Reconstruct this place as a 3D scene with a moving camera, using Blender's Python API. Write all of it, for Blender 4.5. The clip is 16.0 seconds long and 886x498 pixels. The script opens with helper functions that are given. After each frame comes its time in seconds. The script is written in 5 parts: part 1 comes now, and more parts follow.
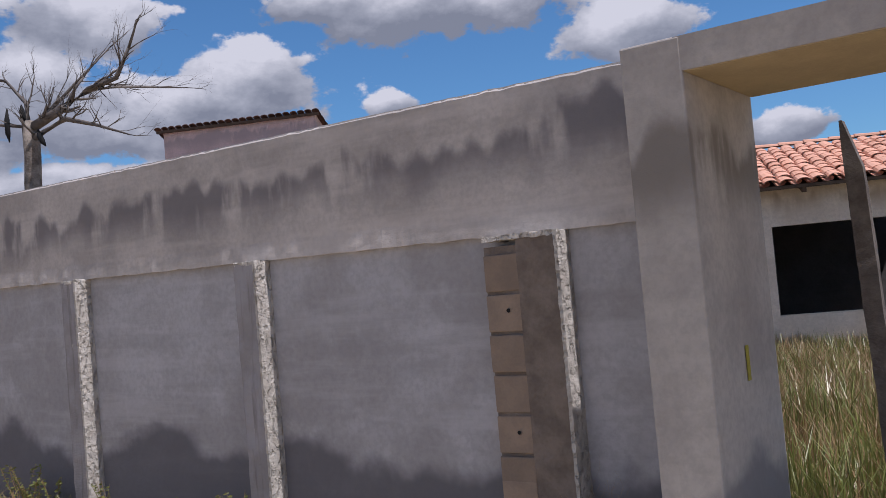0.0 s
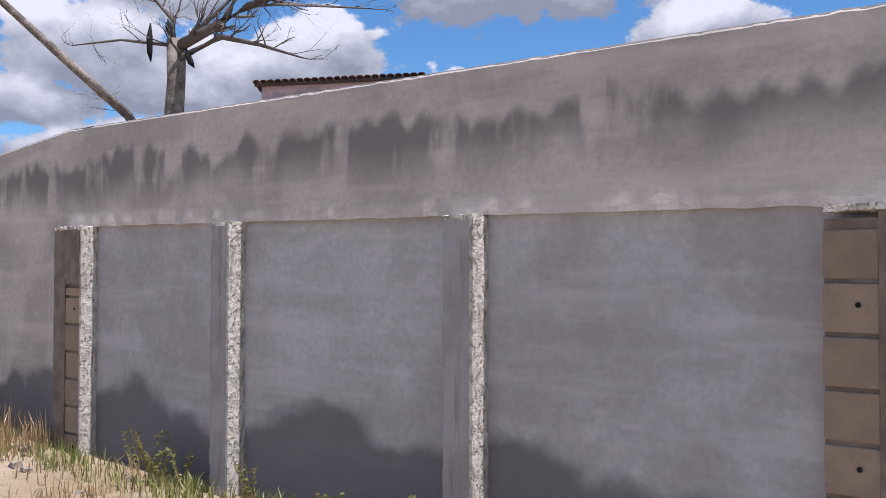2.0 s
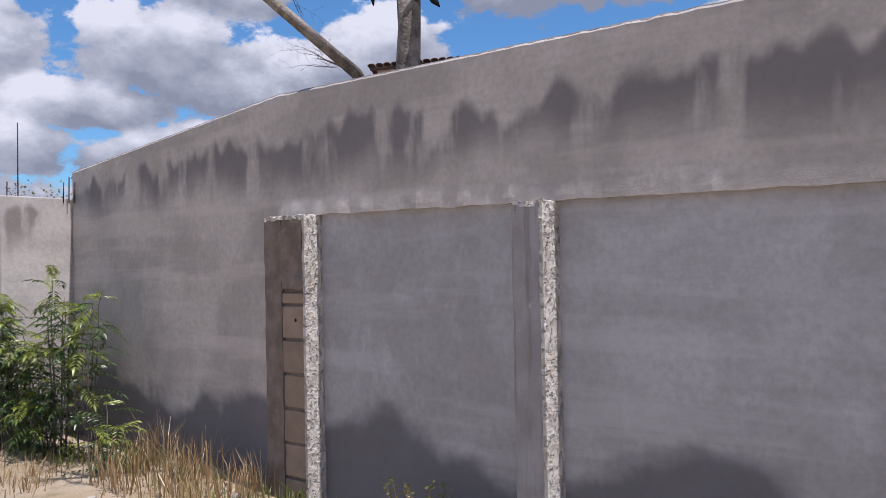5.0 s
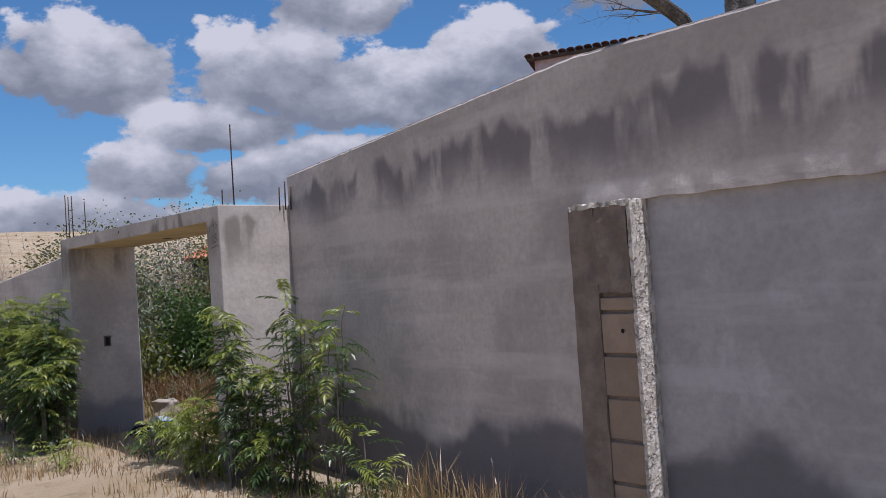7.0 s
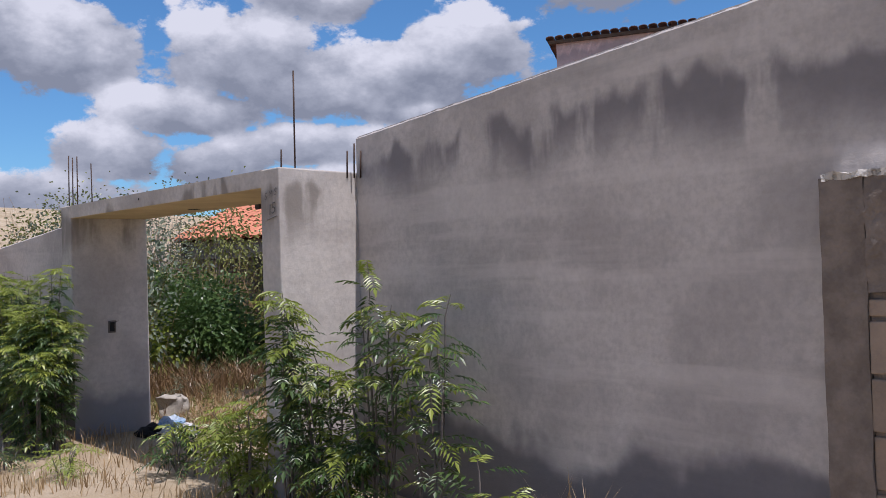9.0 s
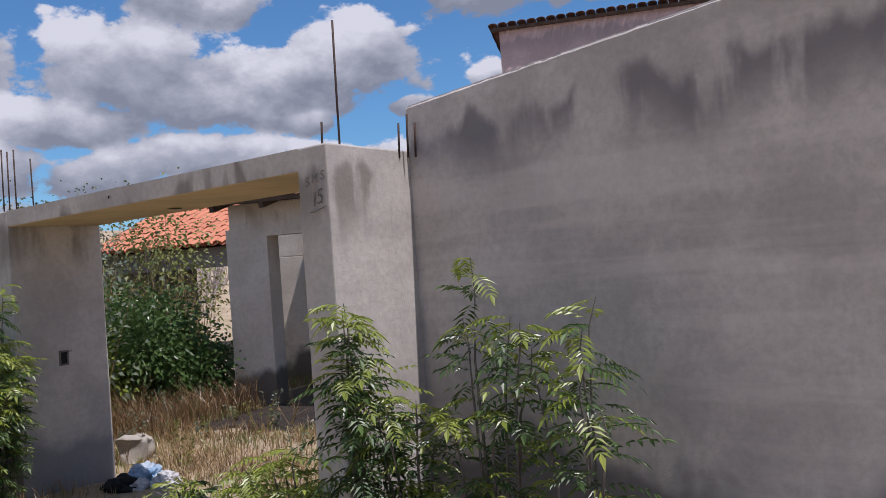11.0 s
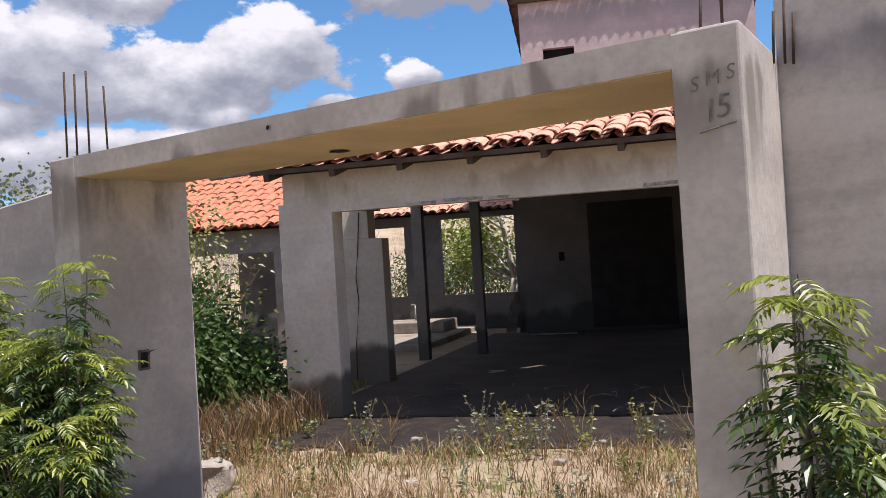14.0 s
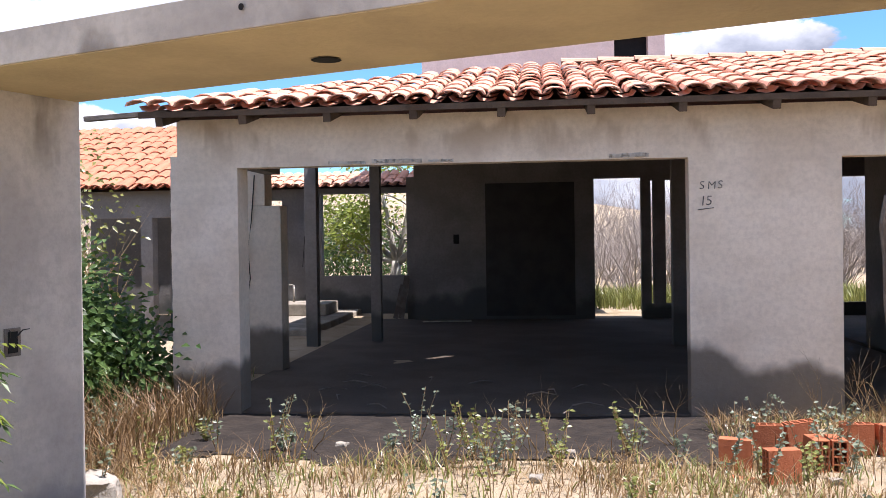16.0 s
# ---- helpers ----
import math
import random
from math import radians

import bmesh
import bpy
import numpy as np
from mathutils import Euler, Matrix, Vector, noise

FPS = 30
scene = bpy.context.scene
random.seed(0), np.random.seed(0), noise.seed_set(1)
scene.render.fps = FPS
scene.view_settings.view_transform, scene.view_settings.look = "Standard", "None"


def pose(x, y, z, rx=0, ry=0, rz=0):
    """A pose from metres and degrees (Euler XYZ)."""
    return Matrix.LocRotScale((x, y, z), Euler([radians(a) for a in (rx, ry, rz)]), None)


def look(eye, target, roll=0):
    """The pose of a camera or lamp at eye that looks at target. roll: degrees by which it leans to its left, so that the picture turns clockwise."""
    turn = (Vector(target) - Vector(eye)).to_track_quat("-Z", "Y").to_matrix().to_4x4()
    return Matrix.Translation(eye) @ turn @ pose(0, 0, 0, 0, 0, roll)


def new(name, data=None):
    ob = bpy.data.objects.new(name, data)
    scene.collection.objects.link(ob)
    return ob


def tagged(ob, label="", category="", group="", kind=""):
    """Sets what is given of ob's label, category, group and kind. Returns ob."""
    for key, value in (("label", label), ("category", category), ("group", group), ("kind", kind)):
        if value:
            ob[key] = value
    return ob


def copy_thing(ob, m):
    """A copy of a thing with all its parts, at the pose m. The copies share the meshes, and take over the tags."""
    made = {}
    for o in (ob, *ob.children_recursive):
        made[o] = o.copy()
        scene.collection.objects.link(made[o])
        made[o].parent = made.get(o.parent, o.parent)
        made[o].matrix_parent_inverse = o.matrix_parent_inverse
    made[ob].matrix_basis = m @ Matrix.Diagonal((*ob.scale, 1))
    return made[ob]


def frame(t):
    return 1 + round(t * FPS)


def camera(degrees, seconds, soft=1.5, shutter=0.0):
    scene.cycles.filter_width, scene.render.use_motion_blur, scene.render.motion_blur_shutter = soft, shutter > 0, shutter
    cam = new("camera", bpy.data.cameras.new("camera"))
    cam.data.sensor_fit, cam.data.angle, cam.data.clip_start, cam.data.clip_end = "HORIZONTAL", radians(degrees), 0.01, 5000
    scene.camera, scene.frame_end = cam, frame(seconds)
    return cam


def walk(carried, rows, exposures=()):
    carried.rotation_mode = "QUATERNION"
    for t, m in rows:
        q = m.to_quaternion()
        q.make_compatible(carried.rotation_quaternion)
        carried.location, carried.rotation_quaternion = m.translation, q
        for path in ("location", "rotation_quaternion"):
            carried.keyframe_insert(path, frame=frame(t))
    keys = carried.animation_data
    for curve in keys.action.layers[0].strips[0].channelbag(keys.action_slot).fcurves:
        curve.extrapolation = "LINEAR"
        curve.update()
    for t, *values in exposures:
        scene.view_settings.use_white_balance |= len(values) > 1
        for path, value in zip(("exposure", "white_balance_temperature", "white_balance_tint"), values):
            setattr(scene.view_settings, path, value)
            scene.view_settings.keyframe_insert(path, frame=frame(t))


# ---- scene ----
cam = camera(51.3, 16.0, soft=0.8)
METRES, EYE, TILT, LEAN, TURN = 13.0, 1.543, 0.0, 0.0, 35.1
ROWS = [
    (0.0, 0.0, 0.0, 0.0, 0.2, 2.36, 4.99),
    (0.5, -0.0208, 0.0204, -0.0015, 1.68, 2.58, 5.34),
    (1.0, -0.0421, 0.042, 0.0005, 2.1, 2.51, 5.27),
    (1.5, -0.0626, 0.0697, -0.0013, 2.47, 1.88, 2.11),
    (2.0, -0.0858, 0.0919, -0.002, 3.45, 1.41, -0.1),
    (2.5, -0.1109, 0.1076, 0.001, 1.28, 1.4, 0.05),
    (3.0, -0.1313, 0.1257, -0.0003, 1.21, 0.84, 1.17),
    (5.5, -0.2387, 0.2307, 0.0002, 8.53, 1.09, 1.21),
    (6.0, -0.2669, 0.2434, 0.003, 8.69, 1.1, 2.25),
    (6.5, -0.2937, 0.2625, 0.0014, 12.46, 1.32, 2.93),
    (7.0, -0.3179, 0.2806, 0.002, 15.17, 1.49, 3.95),
    (7.5, -0.3452, 0.2972, 0.0039, 14.3, 1.85, 3.89),
    (8.0, -0.3681, 0.3175, 0.0011, 12.61, 1.55, 2.57),
    (8.5, -0.3906, 0.3394, 0.0027, 13.05, 1.54, 2.46),
    (9.0, -0.4147, 0.3604, 0.0014, 12.99, 1.03, 1.74),
    (9.5, -0.439, 0.3808, 0.0027, 10.23, 0.72, 1.82),
    (10.0, -0.4644, 0.4028, 0.0031, 9.76, 1.08, 3.8),
    (12.5, -0.5977, 0.5042, -0.0002, 2.39, 0.28, 2.74),
    (13.0, -0.624, 0.5243, -0.0029, 2.99, -0.16, 3.16),
    (13.5, -0.6455, 0.5477, -0.0023, 3.53, -0.12, 4.33),
    (14.0, -0.6694, 0.5699, -0.0009, 1.37, 0.79, 3.44),
    (14.5, -0.684, 0.5978, -0.0033, -0.1, 0.77, 3.0),
    (15.0, -0.6945, 0.6245, -0.0035, -0.26, 0.5, 3.15),
    (15.5, -0.7022, 0.6466, -0.0046, -6.26, 0.3, 1.59),
    (16.0, -0.7195, 0.6687, -0.0065, -7.95, -0.45, 0.84),
]
walk(cam, [(t, pose(0, 0, EYE, TILT, LEAN, TURN) @ pose(METRES * x, METRES * y, METRES * z, 90 + pitch, roll, yaw)) for t, x, y, z, yaw, pitch, roll in ROWS],
     [(t, e, k, 20) for t, e, k in ((0.0, -0.2, 6000), (1.0, 0.0, 6000), (2.0, 0.22, 6000), (3.2, 0.26, 6000), (5.5, 0.05, 5950), (6.0, 0.02, 5950), (6.5, -0.24, 5900), (7.5, -0.28, 5900), (9.0, -0.04, 5950), (9.5, 0.06, 6000), (10.0, -0.26, 5950), (10.2, -0.26, 5950), (12.3, 0.22, 6300), (13.0, 0.25, 6350), (14.5, 0.45, 6400), (15.2, 0.66, 6350), (16.0, 0.96, 6150))])

# ---- sun, sky ----
SUN_EL, SUN_AZ = 68.0, 1.0      # azimuth counted from +x towards +y
world = bpy.data.worlds.new("sky")
scene.world = world
world.use_nodes = True


# cumulus banks: bearing from +x, height above the horizon, half width, half height, all in degrees
CLOUDS = ((136.3, 13.3, 4.4, 2.5), (143.5, 11.6, 10.5, 2.5), (149.5, 12.8, 5.5, 3.2), (145.9, 16.9, 4.6, 2.0), (161.0, 13.6, 5.0, 2.9), (157.7, 7.2, 3.6, 2.0),
          (151.5, 6.6, 3.8, 1.5), (146.0, 7.7, 5.4, 1.3), (127.3, 11.3, 1.7, 0.9), (132.9, 10.0, 2.0, 0.7), (139.0, 9.3, 1.5, 0.8), (123.9, 17.3, 9.5, 2.4),
          (112.3, 14.5, 3.9, 1.8), (98.4, 11.3, 5.5, 1.4), (104.0, 7.5, 3.0, 1.0), (141.0, 5.0, 9.0, 1.6), (163.0, 4.5, 8.0, 1.8), (153.5, 9.6, 5.0, 1.6), (100.0, 3.0, 16.0, 2.6), (131.0, 17.5, 5.0, 1.2), (134.0, 6.3, 9.0, 1.8))


def build_sky(w):
    nt = w.node_tree
    nt.nodes.clear()
    N, L = nt.nodes.new, nt.links.new

    def calc(op, a, b=0.0, c=0.0):
        n = N("ShaderNodeMath")
        n.operation = op
        for i, v in enumerate((a, b, c)):
            if isinstance(v, (int, float)):
                n.inputs[i].default_value = v
            else:
                L(v, n.inputs[i])
        return n.outputs[0]

    def cloud_noise(scale, detail, rough, lift=0.0):
        mp = N("ShaderNodeMapping")
        mp.inputs["Scale"].default_value = (1.0, 1.0, 1.6)
        mp.inputs["Location"].default_value = (0.35, 1.9, 0.2 + lift)
        L(co.outputs["Generated"], mp.inputs["Vector"])
        n = N("ShaderNodeTexNoise")
        n.inputs["Scale"].default_value, n.inputs["Detail"].default_value, n.inputs["Roughness"].default_value = scale, detail, rough
        L(mp.outputs["Vector"], n.inputs["Vector"])
        return n.outputs["Fac"]

    def ramp(v, lo, hi, smooth=True):
        r = N("ShaderNodeMapRange")
        r.interpolation_type = "SMOOTHSTEP" if smooth else "LINEAR"
        r.inputs["From Min"].default_value, r.inputs["From Max"].default_value = lo, hi
        L(v, r.inputs["Value"])
        return r.outputs["Result"]

    sky = N("ShaderNodeTexSky")
    sky.sky_type, sky.sun_disc = "NISHITA", False
    sky.sun_elevation, sky.sun_rotation = radians(SUN_EL), radians(90 - SUN_AZ)
    sky.dust_density, sky.ozone_density = 0.2, 4.0
    co = N("ShaderNodeTexCoord")
    sep = N("ShaderNodeSeparateXYZ")
    L(co.outputs["Generated"], sep.inputs[0])
    bearing = calc("MULTIPLY", calc("ARCTAN2", sep.outputs[1], sep.outputs[0]), 180 / math.pi)
    height = calc("MULTIPLY", calc("ARCSINE", sep.outputs[2]), 180 / math.pi)
    billow, puff = cloud_noise(13.0, 9.0, 0.58), cloud_noise(34.0, 6.0, 0.6, 3.0)
    swell = calc("MULTIPLY", calc("SUBTRACT", calc("MULTIPLY_ADD", puff, 0.35, billow), 0.68), 2.1)
    best, total, weight = None, None, None
    for az, el, hw, hh in CLOUDS:
        du = calc("DIVIDE", calc("SUBTRACT", bearing, az), hw)
        dv = calc("DIVIDE", calc("SUBTRACT", height, el), hh)
        d = calc("SUBTRACT", 1.0, calc("SQRT", calc("ADD", calc("MULTIPLY", du, du), calc("MULTIPLY", dv, dv))))
        wgt = calc("POWER", calc("MAXIMUM", calc("ADD", d, 0.6), 0.0), 3.0)
        part_ = calc("MULTIPLY", wgt, dv)
        d = calc("ADD", d, 0.16)
        best = d if best is None else calc("MAXIMUM", best, d)
        total = part_ if total is None else calc("ADD", total, part_)
        weight = calc("ADD", wgt, 0.001) if weight is None else calc("ADD", weight, wgt)
    # the rest of the sky carries the same broken cumulus
    wide = calc("MULTIPLY", calc("SUBTRACT", cloud_noise(2.6, 4.0, 0.5), 0.47), 6.0)
    far = calc("MAXIMUM", ramp(calc("ABSOLUTE", calc("SUBTRACT", bearing, 130.0)), 36.0, 44.0), ramp(height, 20.0, 26.0))
    field = calc("MAXIMUM", best, calc("SUBTRACT", wide, calc("MULTIPLY", calc("SUBTRACT", 1.0, far), 4.0)))
    cover = ramp(calc("ADD", field, swell), 0.02, 0.24)
    rise = calc("ADD", calc("DIVIDE", total, weight), calc("MULTIPLY", calc("SUBTRACT", billow, 0.5), 3.2))
    shade = N("ShaderNodeValToRGB")
    e = shade.color_ramp.elements
    e[0].position, e[0].color = 0.10, (2.5, 2.75, 3.25, 1)
    e[1].position, e[1].color = 0.80, (7.3, 7.4, 7.6, 1)
    m_ = e.new(0.42)
    m_.color = (4.1, 4.35, 4.8, 1)
    L(ramp(rise, -0.8, 1.05, False), shade.inputs["Fac"])
    mix = N("ShaderNodeMix")
    mix.data_type = "RGBA"
    L(cover, mix.inputs["Factor"])
    deep = N("ShaderNodeMix")
    deep.data_type, deep.blend_type = "RGBA", "MULTIPLY"
    deep.inputs["Factor"].default_value = 1.0
    deep.inputs["B"].default_value = (0.66, 0.98, 1.12, 1)
    L(sky.outputs["Color"], deep.inputs["A"])
    L(deep.outputs["Result"], mix.inputs["A"])
    L(shade.outputs["Color"], mix.inputs["B"])
    bg = N("ShaderNodeBackground")
    bg.inputs["Strength"].default_value = 0.1
    L(mix.outputs["Result"], bg.inputs["Color"])
    out = N("ShaderNodeOutputWorld")
    L(bg.outputs["Background"], out.inputs["Surface"])


build_sky(world)
sun = new("sun", bpy.data.lights.new("sun", "SUN"))
sun.data.energy, sun.data.angle, sun.data.color = 5.0, radians(0.5), (1.0, 0.95, 0.87)
sun.matrix_world = look((0, 0, 30), (-math.cos(radians(SUN_AZ)) * 30 / math.tan(radians(SUN_EL)), -math.sin(radians(SUN_AZ)) * 30 / math.tan(radians(SUN_EL)), 0))


# ---- materials ----
class Nodes:
    """Small helper round one material's node tree."""

    def __init__(self, name, rough=0.9, metallic=0.0):
        self.m = bpy.data.materials.new(name)
        self.m.use_nodes = True
        self.nt = self.m.node_tree
        self.b = self.nt.nodes["Principled BSDF"]
        self.b.inputs["Roughness"].default_value = rough
        self.b.inputs["Metallic"].default_value = metallic
        self.b.inputs["Specular IOR Level"].default_value = 0.25
        self.pos = self.nt.nodes.new("ShaderNodeNewGeometry").outputs["Position"]

    def link(self, a, b):
        self.nt.links.new(a, b)

    def noise(self, scale, detail=4, rough=0.55, stretch=(1, 1, 1), shift=(0, 0, 0)):
        mp = self.nt.nodes.new("ShaderNodeMapping")
        mp.inputs["Scale"].default_value, mp.inputs["Location"].default_value = stretch, shift
        self.link(self.pos, mp.inputs["Vector"])
        n = self.nt.nodes.new("ShaderNodeTexNoise")
        n.inputs["Scale"].default_value, n.inputs["Detail"].default_value, n.inputs["Roughness"].default_value = scale, detail, rough
        self.link(mp.outputs["Vector"], n.inputs["Vector"])
        return n.outputs["Fac"]

    def range(self, v, a, b, lo=0.0, hi=1.0):
        r = self.nt.nodes.new("ShaderNodeMapRange")
        r.interpolation_type = "SMOOTHSTEP"
        for key, val in (("From Min", a), ("From Max", b), ("To Min", lo), ("To Max", hi)):
            r.inputs[key].default_value = val
        self.link(v, r.inputs["Value"])
        return r.outputs["Result"]

    def math(self, op, a, b):
        n = self.nt.nodes.new("ShaderNodeMath")
        n.operation = op
        for i, v in enumerate((a, b)):
            if isinstance(v, (int, float)):
                n.inputs[i].default_value = v
            else:
                self.link(v, n.inputs[i])
        return n.outputs[0]

    def mix(self, f, a, b):
        n = self.nt.nodes.new("ShaderNodeMix")
        n.data_type = "RGBA"
        for key, v in (("Factor", f), ("A", a), ("B", b)):
            if isinstance(v, tuple):
                n.inputs[key].default_value = (*v, 1)
            elif isinstance(v, (int, float)):
                n.inputs[key].default_value = v
            else:
                self.link(v, n.inputs[key])
        return n.outputs["Result"]

    def axis(self, k):
        s = self.nt.nodes.new("ShaderNodeSeparateXYZ")
        self.link(self.pos, s.inputs[0])
        return s.outputs[k]

    def random(self):
        return self.nt.nodes.new("ShaderNodeObjectInfo").outputs["Random"]

    def island(self):
        return self.nt.nodes.new("ShaderNodeNewGeometry").outputs["Random Per Island"]

    def finish(self, colour, bump=None, strength=0.3, distance=0.01):
        if isinstance(colour, tuple):
            self.b.inputs["Base Color"].default_value = (*colour, 1)
        else:
            self.link(colour, self.b.inputs["Base Color"])
        if bump is not None:
            bp = self.nt.nodes.new("ShaderNodeBump")
            bp.inputs["Strength"].default_value, bp.inputs["Distance"].default_value = strength, distance
            self.link(bump, bp.inputs["Height"])
            self.link(bp.outputs["Normal"], self.b.inputs["Normal"])
        return self.m


def plain(name, c1, c2, scale=4.0, fine=60.0, rough=0.9, strength=0.3, metallic=0.0, vary="", spread=0.35):
    """A surface with two colours mingled at two scales and a fine relief; vary: 'object' or 'island' shifts pieces against each other."""
    n = Nodes(name, rough, metallic)
    a, f = n.noise(scale, 5), n.noise(fine, 4)
    mixf = n.math("ADD", n.range(a, 0.35, 0.65, 0, 0.75), n.range(f, 0.3, 0.7, 0, 0.25))
    c = n.mix(mixf, c1, c2)
    if vary:
        r = n.random() if vary == "object" else n.island()
        c = n.mix(n.range(r, 0, 1, 0, spread), c, tuple(0.35 * v for v in c1))
    return n.finish(c, f, strength)


def plaster(name, light, dark, damp, stain=None, base=0.55, patch=0.3):
    """Cement render: cloudy patches, a damp foot with a ragged edge, and where asked run-down stains under the coping."""
    n = Nodes(name, 0.93)
    z = n.axis(2)
    cloud, blot, grain, fine = n.noise(1.7, 5, 0.55), n.noise(5.5, 5, 0.6, (1, 1, 0.8), (3, 1, 7)), n.noise(26, 5, 0.65), n.noise(140, 3)
    c = n.mix(n.range(cloud, 0.36, 0.64), light, dark)
    c = n.mix(n.range(blot, 0.5, 0.72, 0, patch), c, tuple(v * 1.22 for v in light))
    c = n.mix(n.range(grain, 0.35, 0.7, 0, 0.34), c, tuple(v * 0.7 for v in dark))
    band = n.noise(2.4, 4, 0.6, (0.22, 0.22, 2.4), (1, 5, 3))
    c = n.mix(n.range(band, 0.48, 0.66, 0, 0.36 if patch >= 0.3 else 0.12), c, tuple(v * 1.2 for v in light))
    c = n.mix(n.range(n.noise(3.1, 4, 0.6, (0.25, 0.25, 2.0), (8, 2, 1)), 0.52, 0.7, 0, 0.38 if patch >= 0.3 else 0.12), c, tuple(v * 0.82 for v in dark))
    foot = n.math("ADD", n.math("MULTIPLY", n.noise(1.3, 4, 0.5, (1, 1, 0.9), (9, 4, 0)), 1.1), base - 0.55)
    c = n.mix(n.range(n.math("SUBTRACT", foot, z), -0.06, 0.13, 0, 0.85), c, damp)
    if stain:
        lo, hi, colour, dense = stain
        big, small = n.noise(1.1, 2, 0.4, (1, 1, 0.1), (2, 0, 0)), n.noise(5.2, 1, 0.4, (1, 1, 0.16), (7, 0, 0))
        edge = n.math("ADD", n.math("MULTIPLY", n.math("ADD", n.math("MULTIPLY", big, 0.55), n.math("MULTIPLY", small, 0.45)), (hi - lo) * 1.25), lo - 0.06)
        fray = n.math("MULTIPLY", n.math("SUBTRACT", n.noise(24, 4, 0.6, (1, 1, 0.6)), 0.5), 0.05)
        up = n.range(n.math("ADD", n.math("SUBTRACT", edge, z), fray), -0.01, 0.09)
        down = n.range(n.math("ADD", n.math("MULTIPLY", n.noise(2.6, 3, 0.5, (1, 1, 0.3), (5, 0, 0)), 0.4), z), lo + 0.12, lo + 0.46)
        gaps = n.range(n.math("ADD", n.noise(3.4, 4, 0.55, (1, 1, 0.22), (14, 2, 0)), fray), dense, dense + 0.14)
        c = n.mix(n.math("MULTIPLY", n.math("MULTIPLY", up, down), n.math("MULTIPLY", gaps, 0.88)), c, colour)
    n.finish(c, n.math("ADD", n.math("MULTIPLY", n.noise(7, 4), 2.5), n.math("ADD", grain, n.math("MULTIPLY", fine, 0.5))), 0.24, 0.012)
    return n.m


GREY, DGREY, DAMP = (0.565, 0.515, 0.475), (0.42, 0.38, 0.352), (0.125, 0.12, 0.132)
M_WALL = plaster("cement_render_grey", GREY, DGREY, DAMP, (2.06, 2.74, (0.185, 0.17, 0.175), 0.36), 0.66)
M_PANEL = plaster("cement_render_panel", (0.48, 0.47, 0.485), (0.375, 0.358, 0.36), DAMP, None, 0.57, 0.35)
M_GATE = plaster("cement_render_gate", (0.54, 0.50, 0.455), (0.41, 0.375, 0.345), (0.21, 0.205, 0.215), (1.75, 2.5, (0.22, 0.195, 0.17), 0.42), 0.56, 0.25)
M_HOUSE = plaster("cement_render_house", (0.82, 0.725, 0.61), (0.72, 0.62, 0.505), (0.09, 0.075, 0.06), (2.1, 2.75, (0.50, 0.40, 0.30), 0.46), 0.52, 0.2)
# same cement render, its base colour lowered to carry the rooms' shade
M_INNER_SHADED = plaster("cement_render_shaded", (0.26, 0.245, 0.235), (0.20, 0.188, 0.18), (0.08, 0.085, 0.08), None, 0.5, 0.2)
M_PINK = plaster("pink_render", (0.66, 0.52, 0.50), (0.58, 0.45, 0.43), (0.3, 0.25, 0.24), (5.9, 6.55, (0.42, 0.35, 0.345), 0.30), 0.3, 0.2)
def mortar():
    """Broken pale mortar: lumpy, with small dark pits."""
    n = Nodes("broken_mortar", 0.95)
    a, f, pit = n.noise(9, 5), n.noise(70, 4), n.noise(38, 3, 0.6, (1, 1, 0.7))
    c = n.mix(n.range(a, 0.35, 0.65), (0.66, 0.62, 0.56), (0.48, 0.44, 0.39))
    c = n.mix(n.range(pit, 0.62, 0.68, 0, 0.4), c, (0.2, 0.18, 0.16))
    return n.finish(c, n.math("SUBTRACT", f, n.range(pit, 0.52, 0.66, 0, 1.5)), 1.0, 0.012)


M_MORTAR = mortar()
M_COLUMN = plain("rough_concrete_column", (0.16, 0.128, 0.105), (0.26, 0.212, 0.175), 7, 50, 0.95, 0.9)
def streaked():
    """Grey render with upright trowel streaks and flaked spots."""
    n = Nodes("streaked_render", 0.95)
    a, st, f, fl = n.noise(4, 5), n.noise(22, 4, 0.55, (1, 1, 0.08)), n.noise(60, 4), n.noise(11, 5, 0.7, (1, 1, 0.5))
    c = n.mix(n.range(a, 0.35, 0.65), (0.39, 0.37, 0.375), (0.31, 0.29, 0.285))
    c = n.mix(n.range(st, 0.5, 0.7, 0, 0.55), c, (0.17, 0.145, 0.135))
    c = n.mix(n.range(fl, 0.64, 0.70, 0, 0.7), c, (0.52, 0.49, 0.45))
    return n.finish(c, n.math("ADD", f, n.math("MULTIPLY", st, 2.0)), 0.8, 0.012)


M_PIER = streaked()
# near-black earth tone that paints the roof's shadow before the garage
M_APRON_SHADE = plain("shaded_earth", (0.042, 0.033, 0.027), (0.022, 0.018, 0.016), 7, 30, 0.97, 1.0)
M_BLOCK = plain("clay_block", (0.36, 0.27, 0.20), (0.28, 0.215, 0.165), 8, 70, 0.9, 0.5, vary="object", spread=0.3)
M_BRICK = plain("hollow_brick", (0.50, 0.17, 0.08), (0.40, 0.125, 0.06), 12, 80, 0.85, 0.4, vary="object", spread=0.25)
M_TILE = plain("clay_roof_tile", (0.72, 0.40, 0.29), (0.63, 0.325, 0.22), 5, 45, 0.85, 0.4, vary="object", spread=0.22)
M_TILE_S = plain("clay_roof_tile_far", (0.72, 0.40, 0.29), (0.63, 0.325, 0.22), 5, 45, 0.85, 0.4, vary="island", spread=0.22)
